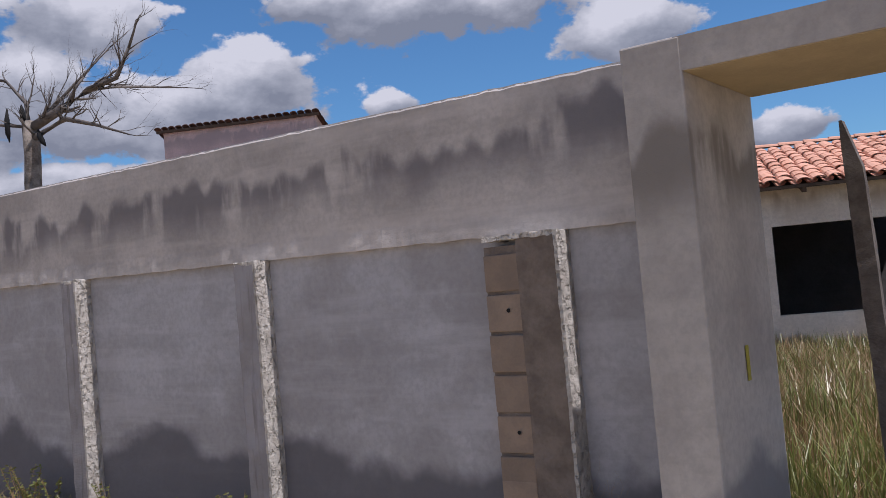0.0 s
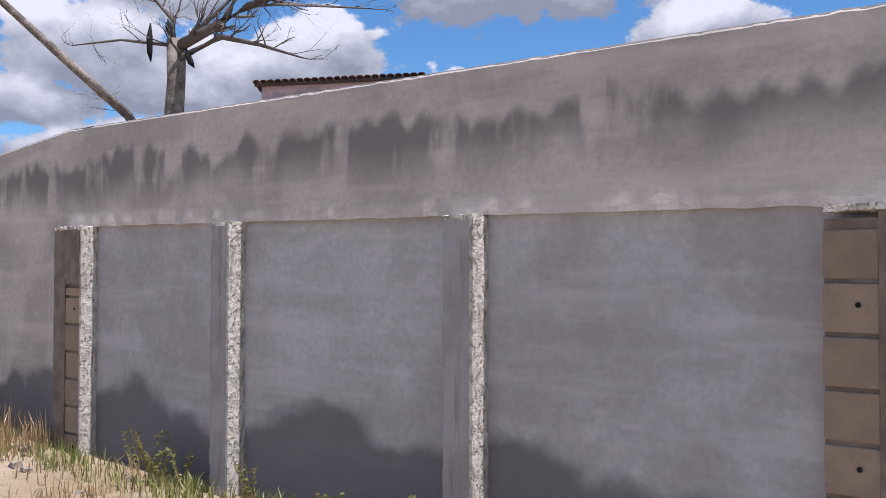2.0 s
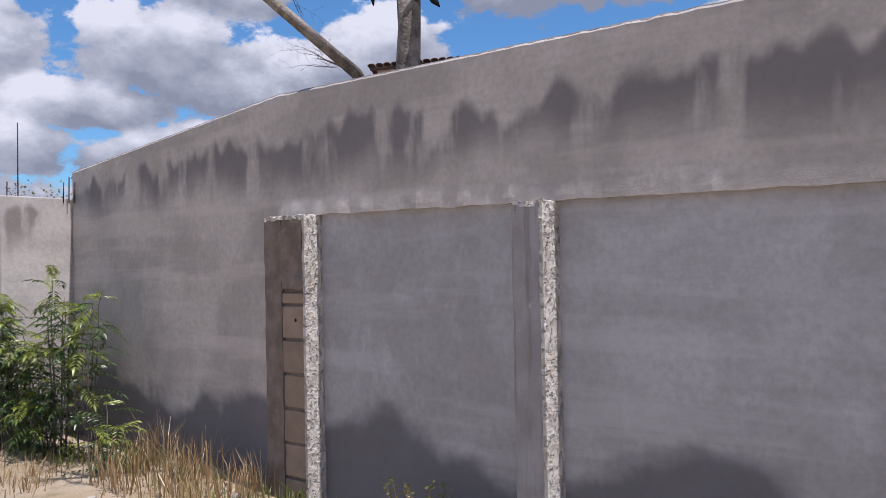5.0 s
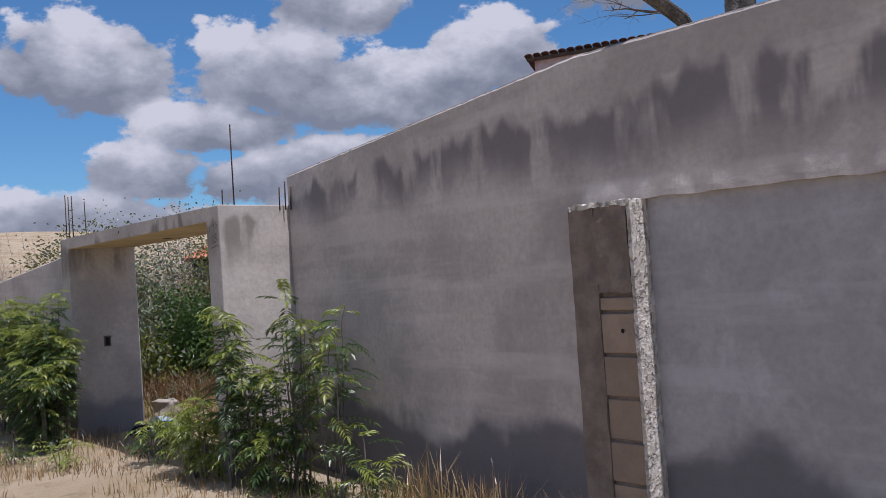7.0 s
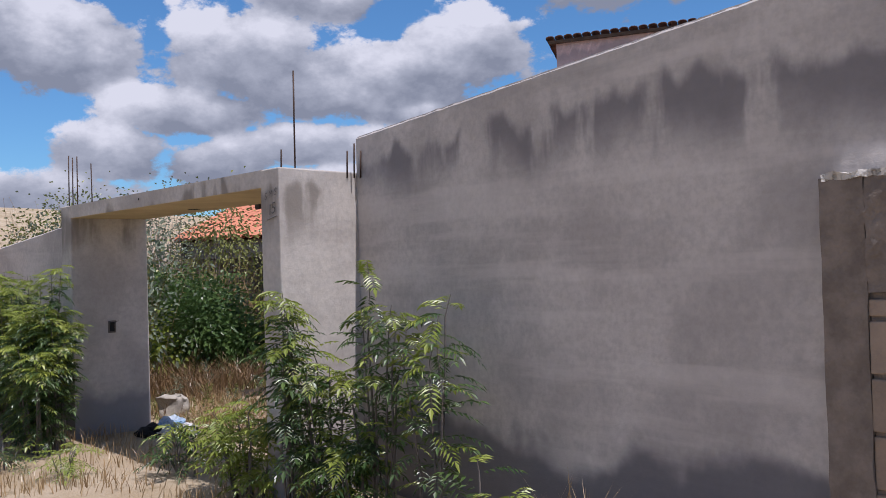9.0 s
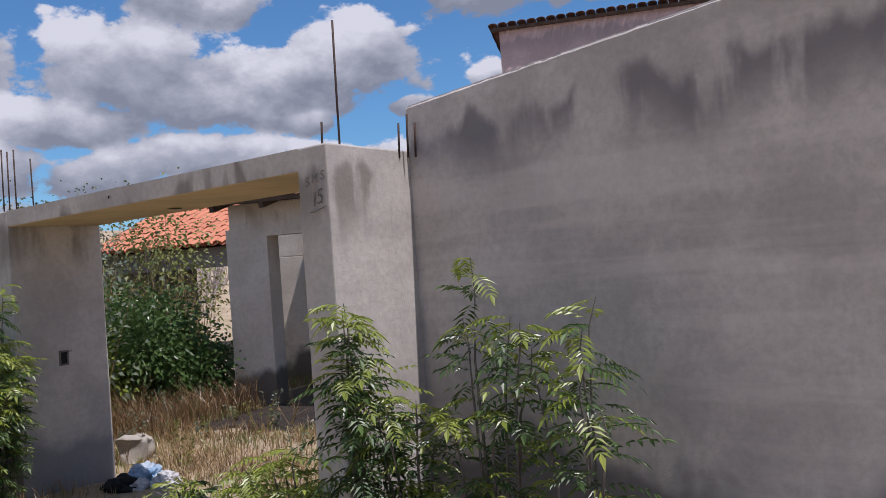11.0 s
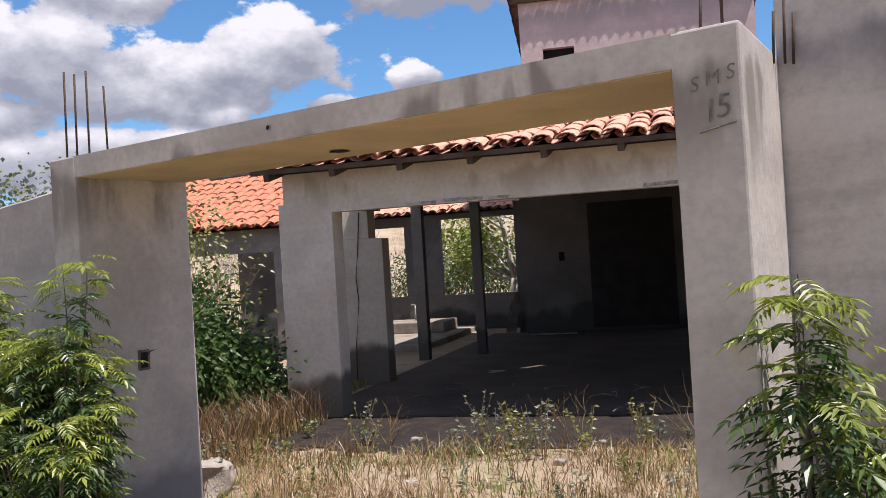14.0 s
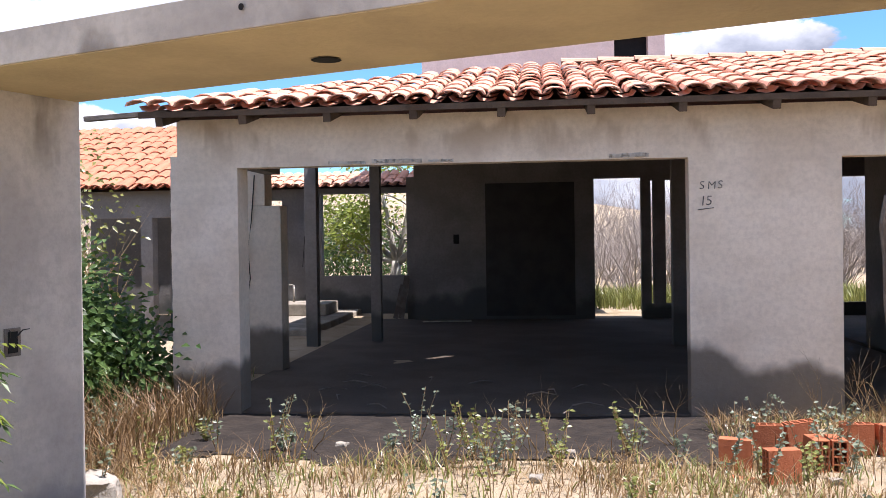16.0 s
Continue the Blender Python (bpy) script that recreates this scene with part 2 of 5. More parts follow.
M_WTILE = plain("new_clay_tile", (0.58, 0.235, 0.14), (0.51, 0.195, 0.115), 5, 45, 0.85, 0.4, vary="object", spread=0.15)
M_WTILE_S = plain("new_clay_tile_joined", (0.58, 0.235, 0.14), (0.51, 0.195, 0.115), 5, 45, 0.85, 0.4, vary="island", spread=0.15)
M_OLDTILE = plain("weathered_roof_tile", (0.10, 0.065, 0.055), (0.16, 0.09, 0.07), 6, 50, 0.9, 0.4, vary="island")
M_WOOD = plain("roof_timber", (0.075, 0.05, 0.035), (0.12, 0.085, 0.06), 6, 60, 0.85, 0.5)
M_GREYWOOD = plain("weathered_wood", (0.19, 0.165, 0.145), (0.11, 0.092, 0.08), 9, 70, 0.9, 0.7)
M_BARK = plain("pale_bark", (0.33, 0.29, 0.25), (0.11, 0.09, 0.075), 11, 70, 0.95, 0.8)
M_TWIG = plain("dark_twigs", (0.10, 0.085, 0.078), (0.17, 0.15, 0.135), 10, 60, 0.95, 0.4)
M_SCRUB = plain("leafless_scrub", (0.34, 0.295, 0.27), (0.44, 0.39, 0.355), 3, 30, 0.95, 0.2, vary="island", spread=0.5)
M_STEEL = plain("rusty_rebar", (0.06, 0.045, 0.04), (0.10, 0.065, 0.05), 20, 80, 0.7, 0.4, 0.6)
M_BLACK = plain("black_recess", (0.012, 0.012, 0.013), (0.02, 0.02, 0.02), 5, 50, 0.9, 0.1)
M_INK = plain("charcoal_writing", (0.10, 0.092, 0.085), (0.19, 0.175, 0.165), 30, 90, 0.95, 0.2)
M_WIRE = plain("black_cable", (0.02, 0.02, 0.02), (0.03, 0.03, 0.03), 5, 50, 0.6, 0.1)
M_STONE = plain("rubble_stone", (0.42, 0.38, 0.32), (0.30, 0.27, 0.23), 7, 60, 0.95, 0.8, vary="object")
M_BLUE = plain("blue_plastic", (0.13, 0.26, 0.42), (0.42, 0.46, 0.50), 9, 50, 0.5, 0.5)
M_WHITEBAG = plain("dirty_white_cloth", (0.55, 0.55, 0.56), (0.35, 0.34, 0.33), 8, 70, 0.8, 0.5)
# ochre holds the ground's warm bounce besides the mortar's own tone
M_SOFFIT = plain("ochre_bounce_mortar", (0.52, 0.415, 0.25), (0.41, 0.325, 0.205), 2.2, 40, 0.95, 0.25)
M_SLAB = plain("pale_cement_slab", (0.36, 0.325, 0.275), (0.20, 0.175, 0.14), 3, 50, 0.95, 0.4)
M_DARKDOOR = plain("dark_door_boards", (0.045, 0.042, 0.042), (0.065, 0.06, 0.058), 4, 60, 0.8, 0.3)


def leaf_material(name, c1, c2, clear=0.35):
    n = Nodes(name, 0.36)
    n.b.inputs["Specular IOR Level"].default_value = 0.5
    c = n.mix(n.island(), c1, c2)
    c = n.mix(n.range(n.noise(2.5, 3), 0.35, 0.65, 0, 0.5), c, tuple(v * 0.6 for v in c1))
    n.finish(c)
    tr = n.nt.nodes.new("ShaderNodeBsdfTranslucent")
    n.link(c, tr.inputs["Color"])
    ms = n.nt.nodes.new("ShaderNodeMixShader")
    ms.inputs[0].default_value = clear
    n.link(n.b.outputs[0], ms.inputs[1])
    n.link(tr.outputs[0], ms.inputs[2])
    n.link(ms.outputs[0], n.nt.nodes["Material Output"].inputs["Surface"])
    return n.m


M_LEAF = leaf_material("green_leaf", (0.042, 0.085, 0.024), (0.11, 0.175, 0.045), 0.25)
M_YLEAF = leaf_material("yellow_green_leaf", (0.22, 0.29, 0.045), (0.36, 0.40, 0.075))
M_DLEAF = leaf_material("dark_green_leaf", (0.06, 0.12, 0.035), (0.14, 0.22, 0.06))
M_STRAW = leaf_material("dry_grass", (0.30, 0.19, 0.085), (0.47, 0.35, 0.19), 0.25)
M_DRYBROWN = leaf_material("dry_brown_stalks", (0.13, 0.075, 0.035), (0.33, 0.21, 0.10), 0.2)
M_GGRASS = leaf_material("green_grass", (0.17, 0.20, 0.05), (0.30, 0.30, 0.09), 0.25)
M_SAGE = leaf_material("grey_green_weed", (0.17, 0.21, 0.14), (0.26, 0.30, 0.20), 0.25)


def ground_material():
    n = Nodes("dry_soil", 0.97)
    a, b, g = n.noise(0.55, 5), n.noise(3.2, 6, 0.6), n.noise(45, 4, 0.65)
    c = n.mix(n.range(a, 0.38, 0.62), (0.43, 0.345, 0.24), (0.33, 0.25, 0.155))
    c = n.mix(n.range(b, 0.52, 0.68, 0, 0.75), c, (0.20, 0.155, 0.075))
    c = n.mix(n.range(g, 0.4, 0.75, 0, 0.5), c, (0.45, 0.385, 0.30))
    return n.finish(c, n.math("ADD", g, n.math("MULTIPLY", b, 1.5)), 0.7, 0.03)


M_GROUND = ground_material()
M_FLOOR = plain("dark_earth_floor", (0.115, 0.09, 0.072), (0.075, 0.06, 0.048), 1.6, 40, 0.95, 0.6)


# ---- mesh helpers ----
def box(bm, x0, x1, y0, y1, z0, z1, bevel=0.0, z1b=None):
    """A box; z1b: another top height at the x1 end."""
    zb = z1 if z1b is None else z1b
    v = [bm.verts.new(p) for p in ((x0, y0, z0), (x1, y0, z0), (x1, y1, z0), (x0, y1, z0), (x0, y0, z1), (x1, y0, zb), (x1, y1, zb), (x0, y1, z1))]
    f = [bm.faces.new([v[i] for i in q]) for q in ((3, 2, 1, 0), (4, 5, 6, 7), (0, 1, 5, 4), (1, 2, 6, 5), (2, 3, 7, 6), (3, 0, 4, 7))]
    if bevel:
        edges = {e for q in f for e in q.edges}
        bmesh.ops.bevel(bm, geom=list(edges), offset=bevel, segments=2, affect="EDGES", profile=0.5)


def mesh_of(bm, name, material, smooth=False):
    me = bpy.data.meshes.new(name)
    bm.normal_update()
    bm.to_mesh(me)
    bm.free()
    me.materials.append(material)
    if smooth:
        me.polygons.foreach_set("use_smooth", [True] * len(me.polygons))
    return me


def part(name, bm, material, parent=None, label="", smooth=False, m=None):
    ob = new(name, mesh_of(bm, name, material, smooth))
    if parent:
        ob.parent = parent
    if m is not None:
        ob.matrix_basis = m
    if label:
        ob["label"] = label
    return ob


def empty(name, m, label, category, group=""):
    ob = new(name)
    ob.empty_display_size = 0.1
    ob.matrix_basis = m
    return tagged(ob, label, category, group)


def structure(name, bm, material, label, m=None, category="wall"):
    return tagged(part(name, bm, material, None, "", False, m), label, category, "", "structure")


def tube(bm, pts, radii, sides=6):
    """A tapered tube along points."""
    rings = []
    for i, p in enumerate(pts):
        p = Vector(p)
        d = (Vector(pts[min(i + 1, len(pts) - 1)]) - Vector(pts[max(i - 1, 0)])).normalized()
        a = d.orthogonal().normalized()
        b = d.cross(a)
        rings.append([bm.verts.new(p + (a * math.cos(k * math.tau / sides) + b * math.sin(k * math.tau / sides)) * radii[i]) for k in range(sides)])
    for r, s in zip(rings, rings[1:]):
        # match the nearest corner so that the skin does not twist
        o = min(range(sides), key=lambda k: (s[k].co - r[0].co).length)
        for k in range(sides):
            bm.faces.new((r[k], r[(k + 1) % sides], s[(k + 1 + o) % sides], s[(k + o) % sides]))
    bm.faces.new(rings[-1])
    bm.faces.new(list(reversed(rings[0])))


def roughen(bm, amount, scale=3.0, keep=None):
    for v in bm.verts:
        if keep and keep(v.co):
            continue
        v.co += noise.noise_vector(v.co * scale) * amount


def ribbed(bm, x0, x1, y0, y1, z0, z1, step, amount, scale=9.0, seed=0.0):
    """A box cut into small squares and pushed about: broken mortar, rough concrete."""
    start = len(bm.verts)
    b2 = bmesh.new()
    box(b2, x0, x1, y0, y1, z0, z1)
    for ax, lo, hi in ((0, x0, x1), (1, y0, y1), (2, z0, z1)):
        n = int((hi - lo) / step)
        for k in range(1, n):
            co = [0, 0, 0]
            no = [0, 0, 0]
            co[ax], no[ax] = lo + (hi - lo) * k / n, 1
            bmesh.ops.bisect_plane(b2, geom=b2.verts[:] + b2.edges[:] + b2.faces[:], plane_co=co, plane_no=no)
    for v in b2.verts:
        v.co += noise.noise_vector(v.co * scale + Vector((seed, seed * 2, 0))) * amount + noise.noise_vector(v.co * scale * 3.1) * amount * 0.5
    me = bpy.data.meshes.new("tmp")
    b2.to_mesh(me)
    b2.free()
    bm.from_mesh(me)
    bpy.data.meshes.remove(me)


# ---- ground ----
def ground_height(x, y):
    yard = max(0.0, min(1.0, (y - 4.6) / 2.0))
    h = 0.085 * yard * yard * (3 - 2 * yard)
    h += 0.035 * noise.noise((x * 0.8, y * 0.8, 0.3)) + 0.012 * noise.noise((x * 3.1, y * 3.1, 5.0))
    if y < 5.2:
        h += 0.13 * math.exp(-((x + 9.7) / 1.3) ** 2 - ((y - 4.3) / 0.5) ** 2)
    d = math.hypot(x + 10, y - 5)
    if d > 32:
        k = min(1.0, (d - 32) / 60)
        left = max(0.0, min(1.0, (-x - 25) / 40))
        h += k * (7.0 * left + 1.6 * noise.noise((x * 0.02, y * 0.02, 1.0)) + 0.5)
    return h


def spread(lo, hi, step):
    near = list(np.arange(lo, hi + 1e-6, step))
    out, s, a, b = [], step, lo, hi
    left, right = [], []
    while a > -1800:
        s *= 1.25
        a, b = a - s, b + s
        left.append(a)
        right.append(b)
    return list(reversed(left)) + near + right


def build_ground():
    xs, ys = spread(-24, 4, 0.22), spread(-3, 20, 0.22)
    verts = [(x, y, ground_height(x, y)) for y in ys for x in xs]
    n = len(xs)
    faces = [(j * n + i, j * n + i + 1, (j + 1) * n + i + 1, (j + 1) * n + i) for j in range(len(ys) - 1) for i in range(n - 1)]
    me = bpy.data.meshes.new("ground")
    me.from_pydata(verts, [], faces)
    me.materials.append(M_GROUND)
    me.polygons.foreach_set("use_smooth", [True] * len(me.polygons))
    tagged(new("ground", me), "dry sandy soil with straw and pebbles", "ground", "", "structure")


build_ground()


# ---- boundary wall along the street ----
WX0, WX1 = -1.62, -8.80          # the straight stretch
FRONT = 4.38


def top_at(x):
    return 2.603 + (x - WX0) * (-0.0120)


def ledge_at(x):
    return 1.783 + (x - WX0) * (-0.0137)


def wavy_prism(bm, a, b, n, lower, upper, y_front, y_back, flare=0.0, rough=0.0):
    """An upright slab from x=a to x=b, its foot and top given as functions of x; flare pushes the lower edge out."""
    rows = []
    for i in range(n + 1):
        x = a + (b - a) * i / n
        lo, hi = lower(x), upper(x)
        j = rough * noise.noise((x * 6, 1.0, 0))
        k = rough * noise.noise((x * 9, 4.0, 0))
        rows.append([bm.verts.new(p) for p in ((x, y_front - flare + k, lo + j), (x, y_front - flare * 0.8 + k, lo + 0.03 + j), (x, y_front, lo + 0.12 + j), (x, y_front + rough * 0.5 * noise.noise((x * 2, 8, 0)), hi - 0.012 + rough * 0.6 * noise.noise((x * 11, 3, 0))),
                                                (x, y_front + 0.012, hi + rough * 0.6 * noise.noise((x * 11, 3, 0))), (x, y_back, hi), (x, y_back, lo))])
    for r, s in zip(rows, rows[1:]):
        for k in range(7):
            bm.faces.new((r[k], s[k], s[(k + 1) % 7], r[(k + 1) % 7]))
    bm.faces.new(rows[0][::-1])
    bm.faces.new(rows[-1])


bm = bmesh.new()
wavy_prism(bm, WX1, WX0, 140, ledge_at, top_at, FRONT, FRONT + 0.16, 0.010, 0.012)
bmesh.ops.recalc_face_normals(bm, faces=bm.faces)
wall_street = structure("wall_street", bm, M_WALL, "grey cement-rendered boundary wall with dark run-down damp stains")
bm = bmesh.new()
wavy_prism(bm, WX1, WX0, 40, lambda x: -0.25, lambda x: ledge_at(x) + 0.03, FRONT + 0.03, FRONT + 0.15, 0.0, 0.004)
bmesh.ops.recalc_face_normals(bm, faces=bm.faces)
structure("wall_panel", bm, M_PANEL, "smooth grey cement panels of the boundary wall, damp at the foot")
bm = bmesh.new()
LEN_L = 3.63
wavy_prism(bm, -LEN_L, 0.0, 60, lambda x: -0.25, lambda x: 2.69 + x * 0.053, 0.0, 0.16, 0.0, 0.009)
bmesh.ops.recalc_face_normals(bm, faces=bm.faces)
structure("wall_street_2", bm, M_WALL, "grey cement boundary wall stretch, stained under the top", pose(-8.80, FRONT, 0, 0, 0, -5.04))


M_COPING = plain("weathered_coping", (0.15, 0.138, 0.13), (0.24, 0.22, 0.205), 9, 60, 0.95, 0.8)


def coping(a, b_end, top, y, m=None):
    """The blackened, uneven crest of a wall."""
    c_ = bmesh.new()
    wavy_prism(c_, a, b_end, int(abs(b_end - a) * 18), lambda x: top(x) - 0.16, lambda x: top(x) + 0.008, y + 0.008, y + 0.166, 0.0, 0.010)
    for v_ in c_.verts:
        if v_.co.z < top(v_.co.x) - 0.02:
            v_.co.y = max(v_.co.y, y + 0.06)
    bmesh.ops.recalc_face_normals(c_, faces=c_.faces)
    structure("wall_coping", c_, M_COPING, "blackened rough crest of the boundary wall", m, "coping")


coping(WX1, WX0, top_at, FRONT)
coping(-LEN_L, 0.0, lambda x: 2.69 + x * 0.053, 0.0, pose(-8.80, FRONT, 0, 0, 0, -5.04))


def exposed_pier(x0, x1, seam, blocks, label):
    """A pier left bare where the render stops: rough concrete, clay blocks, broken mortar on its flank."""
    y0, y1 = FRONT - 0.11, FRONT + 0.06
    top = ledge_at(x1) - 0.015
    ob = empty("wall_pier", pose(0, 0, 0), label, "wall pier", "bare piers of the boundary wall")
    b = bmesh.new()
    ribbed(b, seam[0], x1 - 0.003 if seam[1] > x1 - 0.05 else seam[1], y0, y1, -0.2, top, 0.045, 0.006, 9.0, x0)
    part("column", b, M_COLUMN if blocks else M_PIER, ob, "rough brown concrete strip" if blocks else "grey render strip")
    b = bmesh.new()
    ribbed(b, x1 - 0.004, x1 + 0.018, y0 - 0.004, y1, -0.2, top + 0.01, 0.014, 0.0035, 30.0, x1)
    part("mortar_edge", b, M_MORTAR, ob, "broken pale mortar edge")
    b = bmesh.new()
    ribbed(b, x0 + 0.01, x1 + 0.015, y0 - 0.004, y1, top - 0.012, top + 0.016, 0.018, 0.010, 18.0, x1)
    part("mortar_cap", b, M_MORTAR, ob, "crumbled pale mortar cap")
    if blocks:
        bx0, bx1 = blocks
        me = None
        z = 0.0
        rng = random.Random(int(-x0 * 10))
        top_b = 1.42 if x0 < -8 else top
        if top_b < top:
            b = bmesh.new()
            ribbed(b, bx0 + 0.004, bx1 - 0.006, y0 - 0.004, y1, top_b - 0.01, top, 0.03, 0.012, 12.0, 2.0)
            part("concrete_head", b, M_COLUMN, ob, "crumbled concrete over the blocks")
        while z < top_b - 0.1:
            h = min(0.212, top_b - 0.03 - z)
            b = bmesh.new()
            box(b, bx0, bx1, y0 + 0.006 + rng.uniform(-0.004, 0.004), y1, z + 0.006, z + h - 0.006, 0.006)
            part("block", b, M_BLOCK, ob)
            if rng.random() < 0.3:
                b = bmesh.new()
                bmesh.ops.create_circle(b, cap_ends=True, radius=0.012, segments=8, matrix=pose((bx0 + bx1) / 2 + 0.03, y0 - 0.0005, z + 0.12, 90))
                part("nail_hole", b, M_BLACK, ob)
            z += 0.219 if z > 0.3 or x0 < -8 else 0.13
        b = bmesh.new()
        box(b, bx0 + 0.003, bx1 - 0.003, y0 + 0.02, y1 - 0.004, -0.2, top - 0.04)
        part("mortar_joint", b, M_COLUMN, ob)
    else:
        b = bmesh.new()
        ribbed(b, x0 + 0.01, x1 - 0.02, y0 + 0.006, y1, -0.2, 0.5 + 0.1 * math.sin(x0), 0.03, 0.006, 11.0, x0)
        part("block", b, M_BLOCK, ob, "bare brown clay blocks at the foot")
    return ob


exposed_pier(-8.815, -8.415, (-8.815, -8.64), (-8.64, -8.42), "bare clay-block pier with broken mortar flank")
exposed_pier(-6.757, -6.58, (-6.757, -6.59), None, "narrow grey pier with broken white mortar edge")
exposed_pier(-4.735, -4.548, (-4.735, -4.56), None, "narrow grey pier with rough white mortar edge")
exposed_pier(-2.745, -2.29, (-2.527, -2.30), (-2.745, -2.527), "wide bare pier of clay blocks and brown concrete")


# ---- gateways ----
def gateway(xl_out, xl_in, xr_in, xr_out, y0, y1, z_beam, z_top, label):
    ob = empty("gateway", pose(0, 0, 0), label, "gateway")
    for x0, x1 in ((xl_out, xl_in), (xr_in, xr_out)):
        b = bmesh.new()
        box(b, x0, x1, y0, y1, -0.25, z_top, 0.010)
        part("gate_post", b, M_GATE, ob)
    b = bmesh.new()
    box(b, xl_in - 0.03, xr_in + 0.03, y0 + 0.002, y1 - 0.002, z_beam, z_top - 0.002)
    part("beam", b, M_GATE, ob, "heavy rendered beam over the opening")
    b = bmesh.new()
    box(b, xl_in + 0.004, xr_in - 0.004, y0 + 0.012, y1 - 0.012, z_beam - 0.004, z_beam + 0.01)
    part("soffit", b, M_SOFFIT, ob, "mortar underside of the beam, tinted ochre with ground bounce")
    return ob


gate_far = gateway(-16.31, -16.06, -12.56, -12.325, 3.99, 4.75, 2.125, 2.245, "grey cement gateway with a deep beam, no gate hung")
for v_ in [w_ for ch in gate_far.children for w_ in ch.data.vertices]:
    if v_.co.x > -12.4 and v_.co.y > 4.3:
        v_.co.x -= 0.095        # the outer flank runs slightly askew
gate_near = gateway(-1.61, -1.335, 2.2, 2.47, 3.75, 4.70, 2.36, 2.51, "grey cement gateway of the boundary wall")
b = bmesh.new()
box(b, -1.331, -1.328, 4.20, 4.24, 1.00, 1.16)
tagged(part("wall_outlet", b, plain("yellow_tube", (0.42, 0.36, 0.06), (0.3, 0.26, 0.05))), "yellow conduit end set in the gate post", "outlet")


def rebar(x, y, z0, z1, lean=0.0):
    b = bmesh.new()
    tube(b, [(0, 0, 0), (lean * 0.4, 0, (z1 - z0) * 0.5), (lean, 0, z1 - z0)], [0.006, 0.006, 0.006], 6)
    tagged(part("rebar", b, M_STEEL, None, "", True, pose(x, y, z0)), "rusty steel starter bar standing out of concrete", "rebar", "starter bars on the gateway")


for x, h, l in ((-16.19, 0.50, 0.01), (-16.09, 0.47, 0.012), (-16.05, 0.42, -0.01), (-15.97, 0.47, 0.005)):
    rebar(x, 4.03 if h > 0.45 else 4.2, 2.20, 2.24 + h, l)
for x, y, h in ((-12.45, 4.2, 0.68), (-12.5, 4.12, 0.14), (-12.40, 4.60, 0.15), (-12.37, 4.64, 0.2), (-12.35, 4.68, 0.15)):
    rebar(x, y, 2.20, 2.245 + h, 0.01)


def wall_box(x, y, z, m_face):
    b = bmesh.new()
    box(b, 0, 0.006, -0.04, 0.04, -0.06, 0.06, 0.002)
    ob = tagged(part("switch_box", b, m_face, None, "", False, pose(x, y, z)), "empty switch box with frayed cable ends", "switch box")
    b = bmesh.new()
    box(b, 0.006, 0.010, -0.024, 0.022, -0.045, 0.045)
    part("recess", b, M_BLACK, ob)
    for k in (-1, 1):
        b = bmesh.new()
        tube(b, [(0.008, 0.015 * k, 0.02), (0.03, 0.03 * k, 0.05), (0.05, 0.05 * k, 0.055)], [0.004, 0.003, 0.002], 5)
        part("wire", b, M_WIRE, ob)


wall_box(-16.06, 4.37, 1.06, M_GREYWOOD)
b = bmesh.new()
bmesh.ops.create_circle(b, cap_ends=True, radius=0.055, segments=20, matrix=pose(-14.53, 4.5, 2.1165, 180))
tagged(part("lamp_hole", b, M_BLACK), "round dark hole for a lamp in the beam", "hole")
b = bmesh.new()
bmesh.ops.create_circle(b, cap_ends=True, radius=0.011, segments=12, matrix=pose(-14.49, 3.983, 2.19, 90))
tagged(part("pipe_hole", b, M_BLACK), "small dark hole in the beam face", "hole")


def writing(rows, m, label):
    ob = empty("wall_writing", m, label, "writing")
    for text, x, z, size, shear in rows:
        cu = bpy.data.curves.new("writing", "FONT")
        cu.body, cu.size, cu.shear, cu.offset = text, size, shear, -0.006 * size
        tmp = new("tmp", cu)
        me = bpy.data.meshes.new_from_object(tmp.evaluated_get(bpy.context.evaluated_depsgraph_get()))
        bpy.data.objects.remove(tmp)
        me.materials.clear()
        me.materials.append(M_INK)
        p = new("letter", me)
        p.parent = ob
        p.matrix_basis = pose(x, -0.006, z, 90)
    b = bmesh.new()
    tube(b, [(rows[-2][1] - 0.01, -0.005, rows[-1][2] - 0.035), (rows[-1][1] + rows[-1][3] * 0.62, -0.005, rows[-1][2] - 0.02)], [0.004, 0.003], 5)
    part("underline", b, M_INK, ob)


writing([("S", 0.0, 0.0, 0.07, 0.2), ("M", 0.052, 0.010, 0.07, 0.1), ("S", 0.122, 0.018, 0.07, 0.2), ("1", 0.03, -0.108, 0.11, 0.15), ("5", 0.075, -0.100, 0.11, 0.15)], pose(-12.498, 3.988, 2.035, 0, -3, 0), "charcoal letters and number on the gate post")

# the lower wall past the gateway
bm = bmesh.new()
wavy_prism(bm, -26.0, -16.33, 60, lambda x: -0.25, lambda x: 2.16 + (x + 16.33) * 0.073, 4.30, 4.46, 0.0, 0.009)
bmesh.ops.recalc_face_normals(bm, faces=bm.faces)
structure("wall_street_3", bm, M_WALL, "lower grey boundary wall falling away past the gateway")
bm = bmesh.new()
wavy_prism(bm, 2.46, 14.0, 40, lambda x: -0.25, lambda x: 2.5, FRONT, FRONT + 0.16, 0.0, 0.009)
bmesh.ops.recalc_face_normals(bm, faces=bm.faces)
structure("wall_street_4", bm, M_WALL, "grey boundary wall going on past the first gateway")


# ---- the house ----
HM = pose(-17.5, 7.583, 0, 0, 0, 21)
FL = 0.17                       # floor level inside


